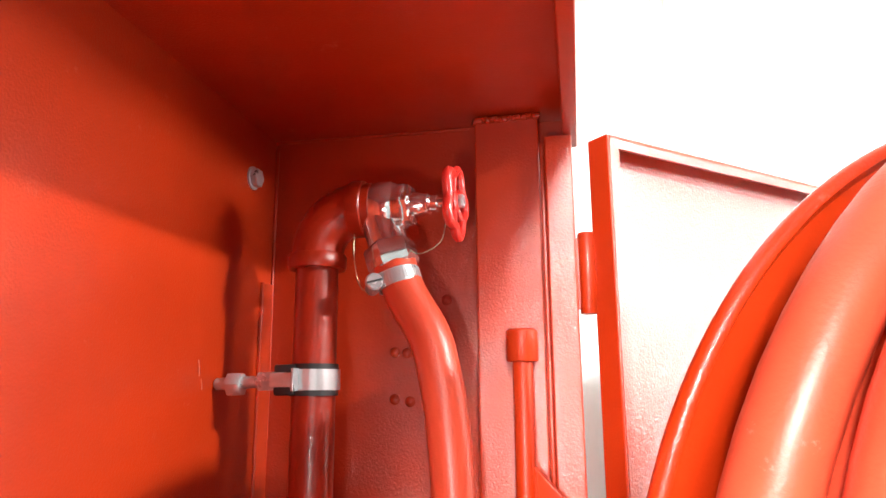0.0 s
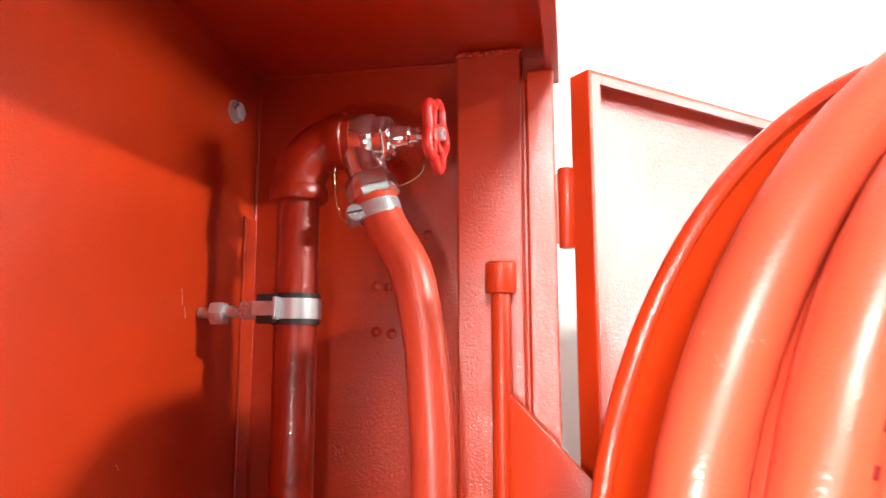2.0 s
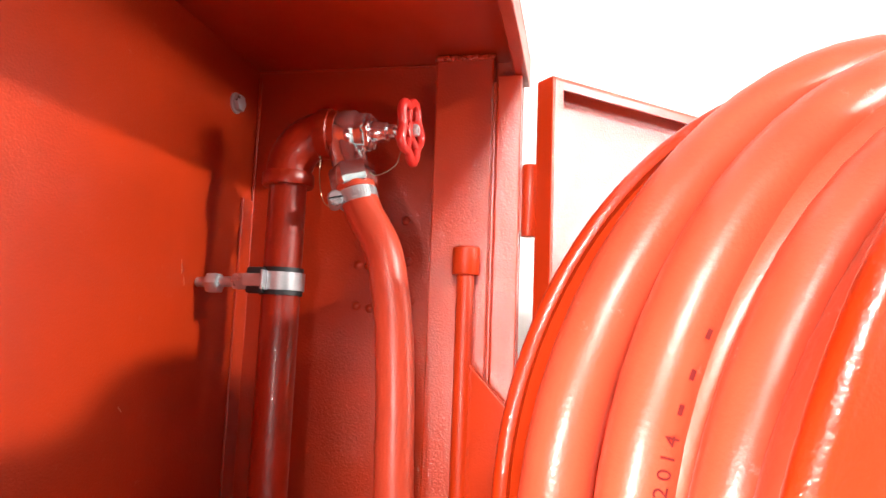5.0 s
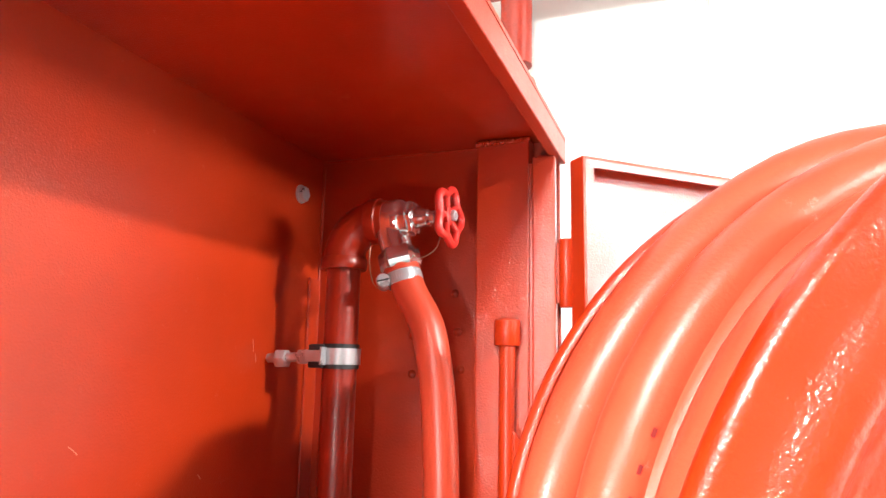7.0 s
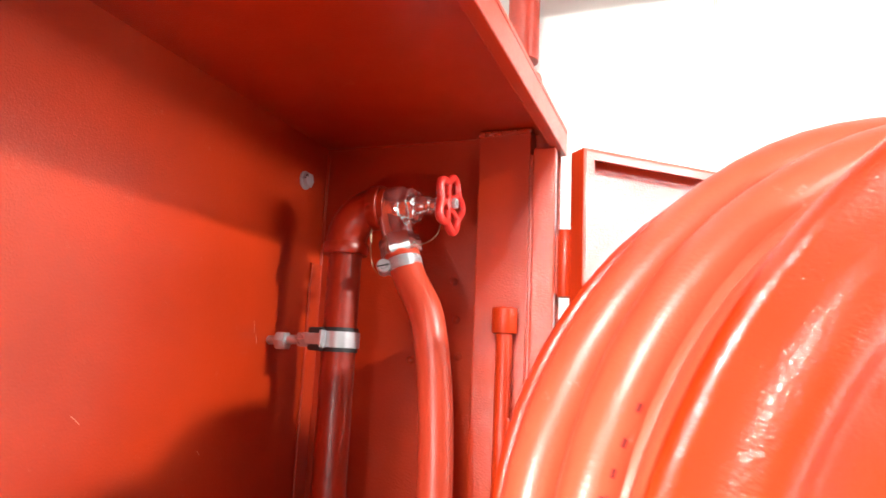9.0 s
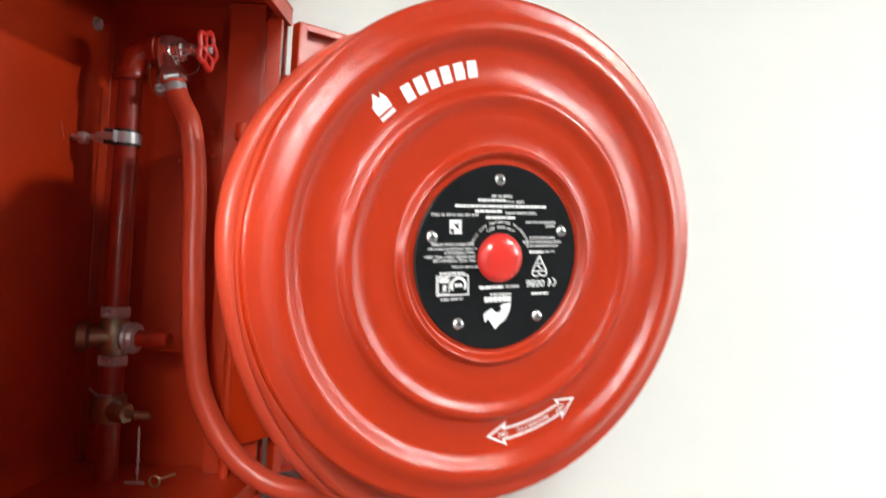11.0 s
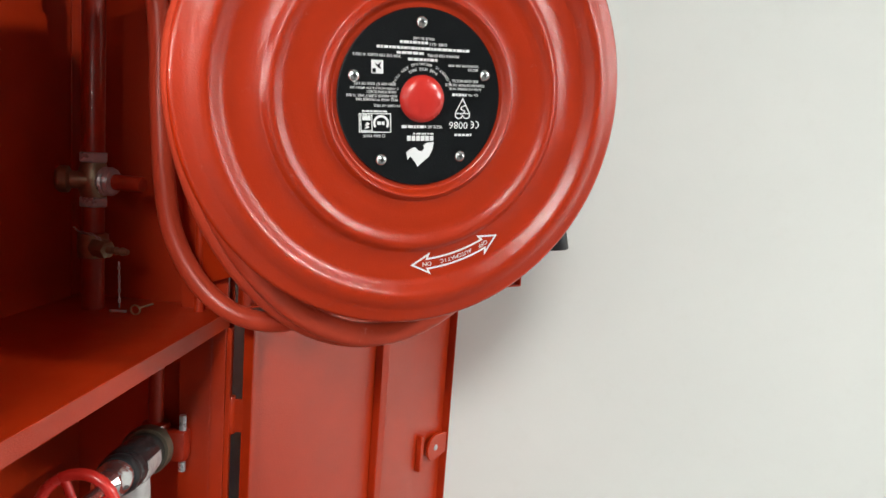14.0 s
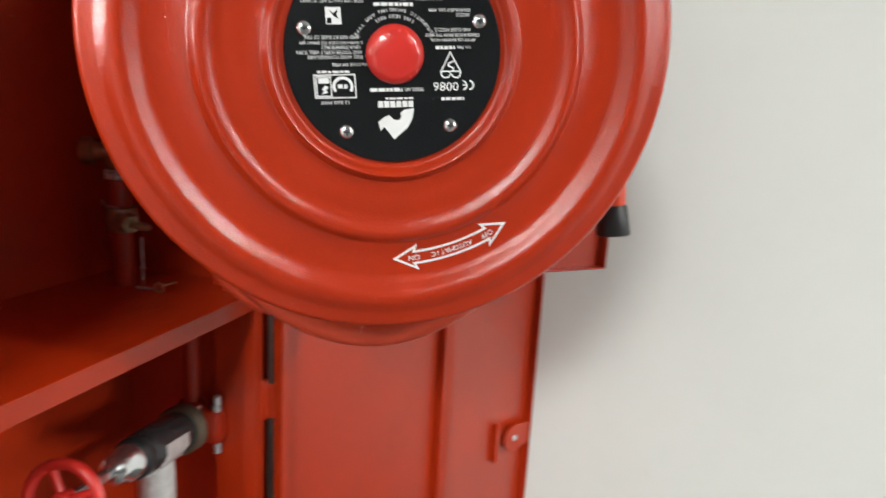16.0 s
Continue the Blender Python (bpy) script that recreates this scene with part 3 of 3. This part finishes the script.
fin("gusset", prism([(0.006, 1.447), (0.090, 1.362), (0.20, 1.255), (0.265, 1.22), (0.265, 1.15), (0.006, 1.06)], 0.005, pose(AX, AY + 0.0025, 0, 0, 0, gdir) @ pose(0, 0, 0, 90), bevel=0.001), M_PAINT, arm, "triangular gusset plate")
bead = [(AX + 0.008 + random.uniform(-0.001, 0.001), AY - 0.003, 1.444 - i * 0.004) for i in range(30)]
fin("gusset_weld", tube(bead, 0.0026, 8, wobble=0.8), M_PEEL, arm)
fin("arm_upright", box((0.315, 0.552, 1.15), (0.350, 0.560, 1.42), 0.002), M_PAINT, arm)

# ---- the hose reel ----
C = Vector((0.4510, 0.3243, 1.3673))
N = Vector((0.4789, -0.8730, -0.0919)).normalized()
E1 = Vector((0, 0, 1)).cross(N).normalized()
E2 = N.cross(E1)
REEL = Matrix.Translation(C) @ Matrix((E1, E2, N)).transposed().to_4x4()
reel = empty("hose_reel", REEL, "red steel fire hose reel wound with red rubber hose", "hose reel")


def ridge(r, w, h, base, n=8):
    return [(r - w / 2 + w * i / n, base + h * (0.5 - 0.5 * math.cos(2 * math.pi * i / n))) for i in range(n + 1)]


RD = 0.2672
front = [(0.04, -0.0035), (0.1035, -0.0035)] + ridge(0.1125, 0.017, 0.0085, -0.0035) + [(0.135, -0.0005), (0.150, 0.0)]
front += [(0.158, 0.0005), (0.163, 0.003), (0.167, 0.006), (0.171, 0.0068), (0.175, 0.0055), (0.179, 0.001), (0.183, -0.002)]
front += [(0.200, -0.002), (0.214, -0.002), (0.219, -0.001), (0.224, 0.003), (0.2285, 0.007), (0.233, 0.010), (0.238, 0.0105), (0.244, 0.009), (0.250, 0.006), (0.256, 0.003)]
rolled = [(RD - 0.002 + 0.0065 * math.sin(a), -0.004 + 0.0065 * math.cos(a)) for a in [i * math.pi / 8 for i in range(0, 11)]]
back = [(r, h - 0.0025) for r, h in reversed(front)]
part("front_disc", lathe(front + rolled + back, None, 160, closed=True), M_DISC, reel, "pressed front disc with concentric ridges", 50)
BK = -0.205
prof = [(0.03, BK), (0.15, BK), (0.17, BK + 0.006), (0.235, BK + 0.006), (0.254, BK + 0.004)] + [(0.2585 + 0.0055 * math.sin(a), BK + 0.004 + 0.0055 * math.cos(a)) for a in [i * math.pi / 8 for i in range(0, 11)]]
prof += [(0.235, BK + 0.003), (0.17, BK + 0.003), (0.15, BK - 0.003), (0.03, BK - 0.003)]
part("back_disc", lathe(prof, None, 160, closed=True), M_DISC, reel, "pressed back disc with a rolled rim", 50)
part("drum", lathe([(0.10, -0.008), (0.10, BK + 0.002)], None, 64), M_DISC, reel, smooth=50)
part("axle", lathe([(0, BK - 0.052), (0.028, BK - 0.052), (0.028, BK), (0.034, BK), (0.034, -0.012), (0, -0.012)], None, 32), M_PAINT, reel, smooth=40)

# wound hose: an inner packed layer and an uneven outer layer that climbs over it
def wind(r0, h0, h1, turns, sag=0.0, a0=0.0, uneven=0.0, r1=None, seed=1):
    pts, n = [], int(turns * 72)
    for i in range(n + 1):
        a = a0 + 2 * math.pi * turns * i / n
        u = i / n
        r = r0 + ((r1 or r0) - r0) * max(0.0, u - 0.5) * 2 + uneven * noise.noise(Vector((math.cos(a) * 1.2, math.sin(a) * 1.2, seed + u * 6)))
        y = math.sin(a)
        x = math.cos(a)
        low = max(0.0, -y)
        h = h0 + (h1 - h0) * u + uneven * 0.7 * noise.noise(Vector((x * 1.5, y * 1.5, 40 + seed + u * 5)))
        pts.append(Vector((x * r, y * r - sag * low ** 1.5, h)))
    return pts


HOSE_R = 0.0165
part("hose_layer", tube(wind(0.196, BK + 0.024, -0.026, 5.0), HOSE_R, 14, wobble=0.02), M_HOSE, reel, "inner layer of wound hose", 60)
part("hose_layer", tube(wind(0.226, -0.030, BK + 0.030, 4.6, 0.010, 0.6, 0.006, seed=3), HOSE_R, 18, wobble=0.03), M_HOSE, reel, "outer layer of wound hose", 60)
part("hose_layer", tube(wind(0.257, BK + 0.040, BK + 0.115, 2.0, 0.082, -0.5, 0.004, 0.236, seed=9), HOSE_R, 22, wobble=0.02), M_HOSE, reel, "last slack turn of hose over the rest", 60)

# name plate
plate = part("name_plate", lathe([(0, 0.0), (0.05, 0.0), (0.0975, 0.0), (0.0985, 0.0), (0.0995, -0.0008), (0.0995, -0.0034), (0, -0.0034)], None, 96), M_PLATE, reel, "round black name plate with white print", 20)
part("hub_cap", lathe([(0, 0.012), (0.010, 0.0115), (0.019, 0.0098), (0.0245, 0.0068), (0.0265, 0.003), (0.0268, 0.0)], None, 48), M_WHEEL, reel, "domed red plastic hub cap", 60)
for k in range(5):
    a = math.radians(96.2 + 72 * k)
    m = pose(0.0838 * math.cos(a), 0.0838 * math.sin(a), 0)
    sc = part("screw", lathe([(0, 0.0026), (0.003, 0.0024), (0.0055, 0.0012), (0.0064, 0)], m, 20), M_CHROME, reel, "bright cross-head screw", 50)
    bm = box((-0.0028, -0.0006, 0.0022), (0.0028, 0.0006, 0.0028), m=m)
    part("slot", box((-0.0006, -0.0028, 0.0022), (0.0006, 0.0028, 0.0028), m=m, bm=bm), M_BLACK, sc)

# print on the plate, which stands upside down; the layout u, v runs sideways and down from the viewer's side
TILT = 4.1


def spot(u, v):
    """The place on the plate of a layout point, u to the side and v downwards."""
    return Vector((-0.0049 + (u - 437) * 0.000256 + (v - 217) * 0.0000259, 0.0663 + (u - 437) * 0.0000185 - (v - 217) * 0.000239))


def words(text, u0, u1, v, tall, parent=plate, name="print_line"):
    """One line of upside-down print, fitted between u0 and u1."""
    cu = bpy.data.curves.new(name, "FONT")
    cu.body, cu.size, cu.extrude, cu.align_x, cu.align_y, cu.resolution_u = text, 1.0, 0.02, "CENTER", "CENTER", 2
    tmp = bpy.data.objects.new(name, cu)
    me = bpy.data.meshes.new_from_object(tmp)
    bpy.data.objects.remove(tmp)
    co = np.empty(len(me.vertices) * 3)
    me.vertices.foreach_get("co", co)
    co = co.reshape(-1, 3)
    lo, hi = co.min(0), co.max(0)
    size = hi - lo
    want = ((u1 - u0) * 0.000257, tall * 0.000239)
    m = Matrix.Translation((*spot((u0 + u1) / 2, v), 0.0003)) @ pose(0, 0, 0, 0, 0, 180 + TILT) @ Matrix.Diagonal((want[0] / size[0], want[1] / size[1], 0.01, 1)) @ Matrix.Translation((-(lo[0] + hi[0]) / 2, -(lo[1] + hi[1]) / 2, 0))
    me.transform(m)
    me.materials.clear()
    me.materials.append(M_WHITE)
    ob = new(name, me)
    ob.parent = parent
    return ob


def flat(name, points, mat=None, z=0.0, parent=plate):
    """A flat printed shape from layout points."""
    return part(name, prism([tuple(spot(*p)) for p in points], 0.0004, pose(0, 0, 0.0001 + z)), mat or M_WHITE, parent)


def bars(u0, u1, v, tall, seed):
    """A line of unreadable print as word-long bars."""
    rnd = random.Random(seed)
    u = u0
    bm = bmesh.new()
    while u < u1 - 4:
        w = min(rnd.uniform(8, 26), u1 - u)
        prism([tuple(spot(*p)) for p in ((u, v - tall / 2), (u + w, v - tall / 2), (u + w, v + tall / 2), (u, v + tall / 2))], 0.0004, pose(0, 0, 0.0001), bm=bm)
        u += w + 4
    part("print_line", bm, M_WHITE, plate)


def outline(name, pts, w, closed=True, parent=plate, m=None):
    """A flat line of width w along points."""
    bm = bmesh.new()
    pts = [Vector(p) for p in pts]
    n = len(pts)
    vs = []
    for i in range(n):
        a, b = pts[(i - 1) % n] if closed or i else pts[i], pts[(i + 1) % n] if closed or i < n - 1 else pts[i]
        d0, d1 = (pts[i] - a), (b - pts[i])
        d0 = d0.normalized() if d0.length > 1e-9 else d1.normalized()
        d1 = d1.normalized() if d1.length > 1e-9 else d0
        nn = Vector((-(d0 + d1).y, (d0 + d1).x)).normalized()
        k = w / 2 / max(0.35, nn.dot(Vector((-d0.y, d0.x))))
        vs.append([bm.verts.new((*(pts[i] + nn * s * k), z)) for s, z in ((1, 0), (1, 0.0004), (-1, 0.0004), (-1, 0))])
    for i in range(n if closed else n - 1):
        p, q = vs[i], vs[(i + 1) % n]
        for j in range(4):
            bm.faces.new((p[j], p[(j + 1) % 4], q[(j + 1) % 4], q[j]))
    bmesh.ops.transform(bm, matrix=pose(0, 0, 0.0001) if m is None else m, verts=bm.verts)
    return part(name, bm, M_WHITE, parent)


def arc(u, v, r, a0, a1, n=18):
    return [spot(u + r * math.cos(math.radians(a0 + (a1 - a0) * i / n)), v + r * math.sin(math.radians(a0 + (a1 - a0) * i / n))) for i in range(n + 1)]


# flame emblem as a plain shape, block letters as plain blocks
flat("flame_emblem", [(487, 697), (480, 735), (462, 770), (432, 795), (408, 817), (393, 792), (374, 766), (360, 783), (353, 748), (375, 730), (395, 722), (412, 740), (430, 742), (440, 728), (436, 714), (452, 702)])
for i in range(6):
    flat("emblem_block", [(357 + i * 22, 668), (375 + i * 22, 668), (375 + i * 22, 692), (357 + i * 22, 692)])
bars(385, 488, 658, 7, 1)
words("MODEL NO.", 455, 525, 625, 14)
bars(332, 448, 625, 13, 2)
words("0086", 562, 655, 616, 34, name="print_word")
for u in (683, 708):
    outline("mark_arc", arc(u - 14, 612, 17, -80, 80), 0.0013, False)
flat("mark_bar", [(672, 609), (684, 609), (684, 614), (672, 614)])
outline("kite_mark", [spot(*p) for p in ((628, 488), (592, 558), (594, 575), (606, 583), (620, 580), (628, 568), (638, 580), (652, 583), (662, 575), (664, 558))], 0.0013)
outline("kite_mark", [spot(*p) for p in ((640, 520), (622, 528), (620, 538), (638, 546), (636, 556), (618, 562))], 0.0013, False)
flat("kite_bar", [(594, 556), (662, 556), (662, 561), (594, 561)])
bars(590, 675, 663, 11, 3)
words("Lic. No.", 652, 702, 470, 12)
bars(576, 646, 470, 12, 4)
for text, u0, u1, v in (("AFTER USE REWIND HOSE,", 556, 722, 441), ("DRAIN WATER FROM THE HOSE", 540, 735, 424), ("AND CLOSE NOZZLE.", 572, 705, 405), ("NOZZLE", 652, 700, 351), ("EQUIVALENT DIA. 4MM", 556, 703, 333),
                        ("IN CASE OF FIRE,", 202, 325, 529), ("1. PULL HOSE TOWARDS FIRE", 122, 326, 502), ("AND WATER SUPPLY WILL TURN", 84, 312, 485), ("ON AUTOMATICALLY.", 168, 306, 467), ("2. OPEN NOZZLE TO SPRAY JET", 98, 318, 449), ("AND AIM AT BASE OF FIRE.", 112, 306, 431),
                        ("12 BAR MAX", 153, 253, 670), ("FOR USE ON CLASS 'A' FIRES", 114, 325, 303), ("MONTH & YEAR OF MFG.", 452, 604, 293), ("DUBAI - U.A.E", 462, 545, 243), ("MADE IN UAE", 386, 484, 219)):
    words(text, u0, u1, v, 13)
bars(310, 440, 286, 12, 5)
bars(362, 500, 314, 12, 6)
bars(220, 655, 264, 12, 7)
bars(325, 455, 238, 12, 8)
# approval stamps and the pictogram
outline("stamp_frame", [spot(*p) for p in ((137, 568), (280, 566), (280, 652), (137, 652))], 0.0011)
outline("stamp_frame", [spot(*p) for p in ((144, 574), (194, 574), (194, 646), (144, 646))], 0.0010)
outline("stamp_ring", arc(236, 610, 32, -215, 35), 0.0026, False)
bars(218, 256, 610, 15, 50)
flat("stamp_block", [(150, 578), (188, 578), (188, 598), (150, 598)])
flat("stamp_bolt", [(172, 606), (160, 622), (170, 624), (158, 640), (184, 630), (174, 624), (186, 612)])
bars(150, 268, 556, 8, 51)
flat("stamp_block", [(195, 325), (248, 325), (248, 385), (195, 385)])
flat("stamp_block_dark", [(206, 332), (222, 346), (240, 330), (232, 350), (240, 366), (222, 356)], M_PLATE, 0.0003)
flat("stamp_block_dark", [(199, 362), (214, 362), (214, 381), (199, 381)], M_PLATE, 0.0003)
# two arcs of print over the hub cap
for text, r, mid, gap in (("AUTOMATIC SWINGING ARM TYPE", 0.0388, 94, 4.9), ("FIRE HOSE REEL", 0.0332, 94, 4.6)):
    for i, ch in enumerate(text):
        if ch != " ":
            a = math.radians(mid + (i - (len(text) - 1) / 2) * gap)
            lettering("print_letter", ch, 0.0044, pose(0, 0, 0.0003) @ Matrix.Translation((r * math.cos(a), r * math.sin(a), 0)) @ Matrix.Rotation(a + math.pi / 2, 4, "Z"), M_WHITE, plate)

# curved double arrow with its words, printed on the disc
ARROW = pose(0, 0, -0.0017)
a_on, a_off, ra = math.radians(-87.0), math.radians(-53.0), 0.1985


def polar(r, a):
    return Vector((r * math.cos(a), r * math.sin(a)))


head, n = math.radians(5.6), 14
inner = [polar(ra - 0.0062, a_on + head + (a_off - a_on - 2 * head) * i / n) for i in range(n + 1)]
outer = [polar(ra + 0.0062, a_on + head + (a_off - a_on - 2 * head) * i / n) for i in range(n + 1)]
shape = [polar(ra, a_on), polar(ra - 0.0118, a_on + head + 0.012)] + inner + [polar(ra - 0.0118, a_off - head - 0.012), polar(ra, a_off), polar(ra + 0.0118, a_off - head - 0.012)] + outer[::-1] + [polar(ra + 0.0118, a_on + head + 0.012)]
outline("direction_arrow", shape, 0.0022, True, reel, ARROW)


def on_disc(text, r, a, size):
    m = pose(0, 0, -0.0016) @ Matrix.Translation((*polar(r, a), 0)) @ Matrix.Rotation(a - math.pi / 2, 4, "Z")
    lettering("disc_word", text, size, m, M_WHITE, reel)


# printed year on the hose
for ch, deg in zip("2014", (170.9, 169.3, 167.8, 166.2)):
    a = math.radians(deg)
    m = pose(0, 0, -0.0884) @ Matrix.Translation((*polar(0.2442, a), 0)) @ Matrix.Rotation(a - math.pi / 2, 4, "Z")
    lettering("hose_print", ch, 0.0095, m, M_PRINT, reel)
for deg in (163.3, 159.9, 155.8):
    a = math.radians(deg)
    part("hose_print", box((-0.0022, -0.0011, 0), (0.0022, 0.0011, 0.0003), m=pose(0, 0, -0.0892) @ Matrix.Translation((*polar(0.2440, a), 0)) @ Matrix.Rotation(a - math.pi / 2, 4, "Z")), M_PRINT, reel)

on_disc("ON", ra, a_on + math.radians(5.6), 0.0078)
on_disc("OFF", ra, a_off - math.radians(5.8), 0.0076)
for i, ch in enumerate("AUTOMATIC"):
    on_disc(ch, ra, (a_on + a_off) / 2 + math.radians(5.6 - 1.4 * i), 0.0072)

# white maker's emblem on the disc, as plain shapes along the arc
for i in range(6):
    a = math.radians(128.0 - i * 4.4)
    bm = box((-0.0054, -0.0085, 0), (0.0054, 0.0085, 0.0004), 0.0, pose(0, 0, -0.0016) @ Matrix.Translation((*polar(0.199, a), 0)) @ Matrix.Rotation(a - math.pi / 2, 4, "Z"))
    part("emblem_block", bm, M_WHITE, reel)
fl = [(-0.010, -0.006), (0.008, -0.006), (0.009, 0.003), (0.006, 0.012), (0.002, 0.006), (-0.001, 0.016), (-0.006, 0.008), (-0.010, 0.004)]
a = math.radians(136.5)
MF = pose(0, 0, -0.0016) @ Matrix.Translation((*polar(0.204, a), 0)) @ Matrix.Rotation(a - math.pi / 2, 4, "Z")
part("flame_emblem", prism(fl, 0.0004, MF), M_WHITE, reel)
part("emblem_bar", box((-0.010, -0.0125, 0), (0.008, -0.0085, 0.0004), m=MF), M_WHITE, reel)

# nozzle hanging behind the reel
noz = empty("hose_nozzle", pose(0.643, 0.63, 1.168, 0, -6, 0), "orange spray nozzle with a black rubber bell end", "nozzle")
part("bell", lathe([(0, 0.004), (0.012, 0.0), (0.0215, 0.0), (0.0225, 0.002), (0.0185, 0.036), (0.016, 0.040), (0, 0.040)], None, 32), M_BLACK, noz, "black rubber bell", 40)
part("barrel", lathe([(0.0, 0.038), (0.0165, 0.038), (0.0165, 0.075), (0.0145, 0.09), (0.0145, 0.15), (0, 0.15)], None, 32), M_ORANGE, noz, "orange barrel", 40)

# ---- landing valve in the lower compartment ----
land = empty("landing_valve", pose(0.045, 0.57, 0.80), "red landing valve, chrome body coloured dark for its reflections, wrapped in white film", "valve")
fin("drop_pipe", rod((0.034, 0.575, 0.835), (0.034, 0.575, SHELF + 0.030), 0.0125, 28), M_PIPE, land, "red drop pipe")
fin("collar", lathe([(0.01, -0.02), (0.027, -0.02), (0.029, 0), (0.022, 0.02), (0.01, 0.024)], pose(0.034, 0.575, 0.822), 32, closed=True), M_PIPE, land)
fin("flange_lug", box((0.045, 0.558, 0.779), (0.094, 0.590, 0.836), 0.009), M_PIPE, land)
fin("lug_bolt", hexa((0.084, 0.572, 0.835), (0.084, 0.572, 0.862), 0.0065), M_ZINC, land)
fin("lug_bolt", rod((0.084, 0.572, 0.760), (0.084, 0.572, 0.778), 0.006, 12), M_ZINC, land)
A0, A1 = Vector((0.034, 0.555, 0.804)), Vector((0.099, 0.250, 0.864))
dv = (A1 - A0).normalized()
fin("inlet_ring", lathe([(0.028, -0.010), (0.038, -0.010), (0.041, -0.004), (0.041, 0.022), (0.038, 0.029), (0.028, 0.029)], axis(A0, A1), 32, closed=True), M_OLDTAPE, land, "ring wrapped in yellowed tape")
# reflected darkness is in the body's colour
fin("body", lathe([(0, 0.018), (0.031, 0.018), (0.033, 0.030), (0.034, 0.090), (0.033, 0.140), (0.028, 0.152), (0, 0.152)], axis(A0, A1), 36), M_DARK_CHROME, land, "chrome body coloured dark for what it mirrors")
fin("neck_ring", lathe([(0.010, 0.150), (0.029, 0.150), (0.031, 0.154), (0.031, 0.164), (0.028, 0.170), (0.010, 0.170)], axis(A0, A1), 32, closed=True), M_BLACK, land)
fin("neck", lathe([(0, 0.168), (0.026, 0.168), (0.026, 0.190), (0.021, 0.196), (0.020, 0.214), (0.012, 0.222), (0, 0.222)], axis(A0, A1), 28), M_CHROME, land)
fin("stem", rod(A0 + dv * 0.215, A0 + dv * 0.330, 0.008, 16), M_CHROME, land)
OL = A0 + dv * 0.100
fin("outlet", rod(OL, OL + Vector((0.012, -0.012, -0.13)), 0.027, 28), M_FILM, land, "downward outlet wrapped in white film")
# torn strip of white film round the body
BA = axis(A0, A1)
up = BA.to_3x3().inverted() @ Vector((0.85, -0.2, -0.25))
mid = math.atan2(up.y, up.x)
rng = random.Random(8)
bm = bmesh.new()
grid = []
for i in range(11):
    ends = (0.060 + rng.uniform(-0.006, 0.010), 0.140 + rng.uniform(-0.016, 0.006))
    ang = mid + (i - 5) * 0.15
    ring = []
    for k in range(7):
        zz = ends[0] + (ends[1] - ends[0]) * k / 6
        rr = 0.0348 + rng.uniform(0, 0.0010)
        ring.append((bm.verts.new(BA @ Vector((rr * math.cos(ang), rr * math.sin(ang), zz))), bm.verts.new(BA @ Vector((0.0305 * math.cos(ang), 0.0305 * math.sin(ang), zz)))))
    grid.append(ring)
for i in range(10):
    for k in range(6):
        a, b, c, d = grid[i][k], grid[i + 1][k], grid[i + 1][k + 1], grid[i][k + 1]
        bm.faces.new((a[0], b[0], c[0], d[0]))
        bm.faces.new((d[1], c[1], b[1], a[1]))
for i in range(10):
    for k in (0, 6):
        a, b = grid[i][k], grid[i + 1][k]
        bm.faces.new((a[0], a[1], b[1], b[0]))
for k in range(6):
    for i in (0, 10):
        a, b = grid[i][k], grid[i][k + 1]
        bm.faces.new((a[0], a[1], b[1], b[0]))
bmesh.ops.recalc_face_normals(bm, faces=bm.faces)
fin("film_strip", bm, M_FILM, land, "torn strip of white film", 60)
WL = axis(A0 + dv * 0.318, A1 + dv * 0.4)
lw = fin("handwheel", tube([WL @ Vector((0.046 * math.cos(t), 0.046 * math.sin(t), 0)) for t in [i * math.pi / 24 for i in range(48)]], 0.0075, 12, closed=True), M_WHEEL, land, "red round handwheel")
hub = rod(WL @ Vector((0, 0, -0.012)), WL @ Vector((0, 0, 0.010)), 0.013, 18)
for i in range(4):
    t = math.pi / 2 * i + 0.4
    hub = rod(WL @ Vector((0.008 * math.cos(t), 0.008 * math.sin(t), 0)), WL @ Vector((0.045 * math.cos(t), 0.045 * math.sin(t), 0)), 0.0055, 10, bm=hub)
fin("wheel_spokes", hub, M_WHEEL, lw)
fin("wheel_nut", hexa(WL @ Vector((0, 0, 0.009)), WL @ Vector((0, 0, 0.018)), 0.009), M_ZINC, lw)
land.matrix_world = Matrix.Translation((-0.042, 0.042, -0.034)) @ land.matrix_world

# ---- wall pipework above the cabinet ----
over = empty("wall_pipe", pose(-0.062, 1.16, 2.05), "red painted fire main on the wall with a branch", "pipe")
fin("main_pipe", rod((BACK_X, 1.16, 2.245), (ROOM_X, 1.16, 2.245), 0.030, 32), M_PIPE, over)
fin("branch_pipe", rod((-0.062, 1.16, 2.07), (-0.062, 1.16, 2.245), 0.030, 32), M_PIPE, over)
fin("branch_collar", lathe([(0.02, -0.02), (0.036, -0.02), (0.038, -0.012), (0.038, 0.012), (0.036, 0.02), (0.02, 0.02)], pose(-0.062, 1.16, 2.02), 32, closed=True), M_PIPE, over)
fin("reduced_pipe", rod((-0.062, 1.16, 1.2), (-0.062, 1.16, 2.06), 0.0168, 24), M_PIPE, over)
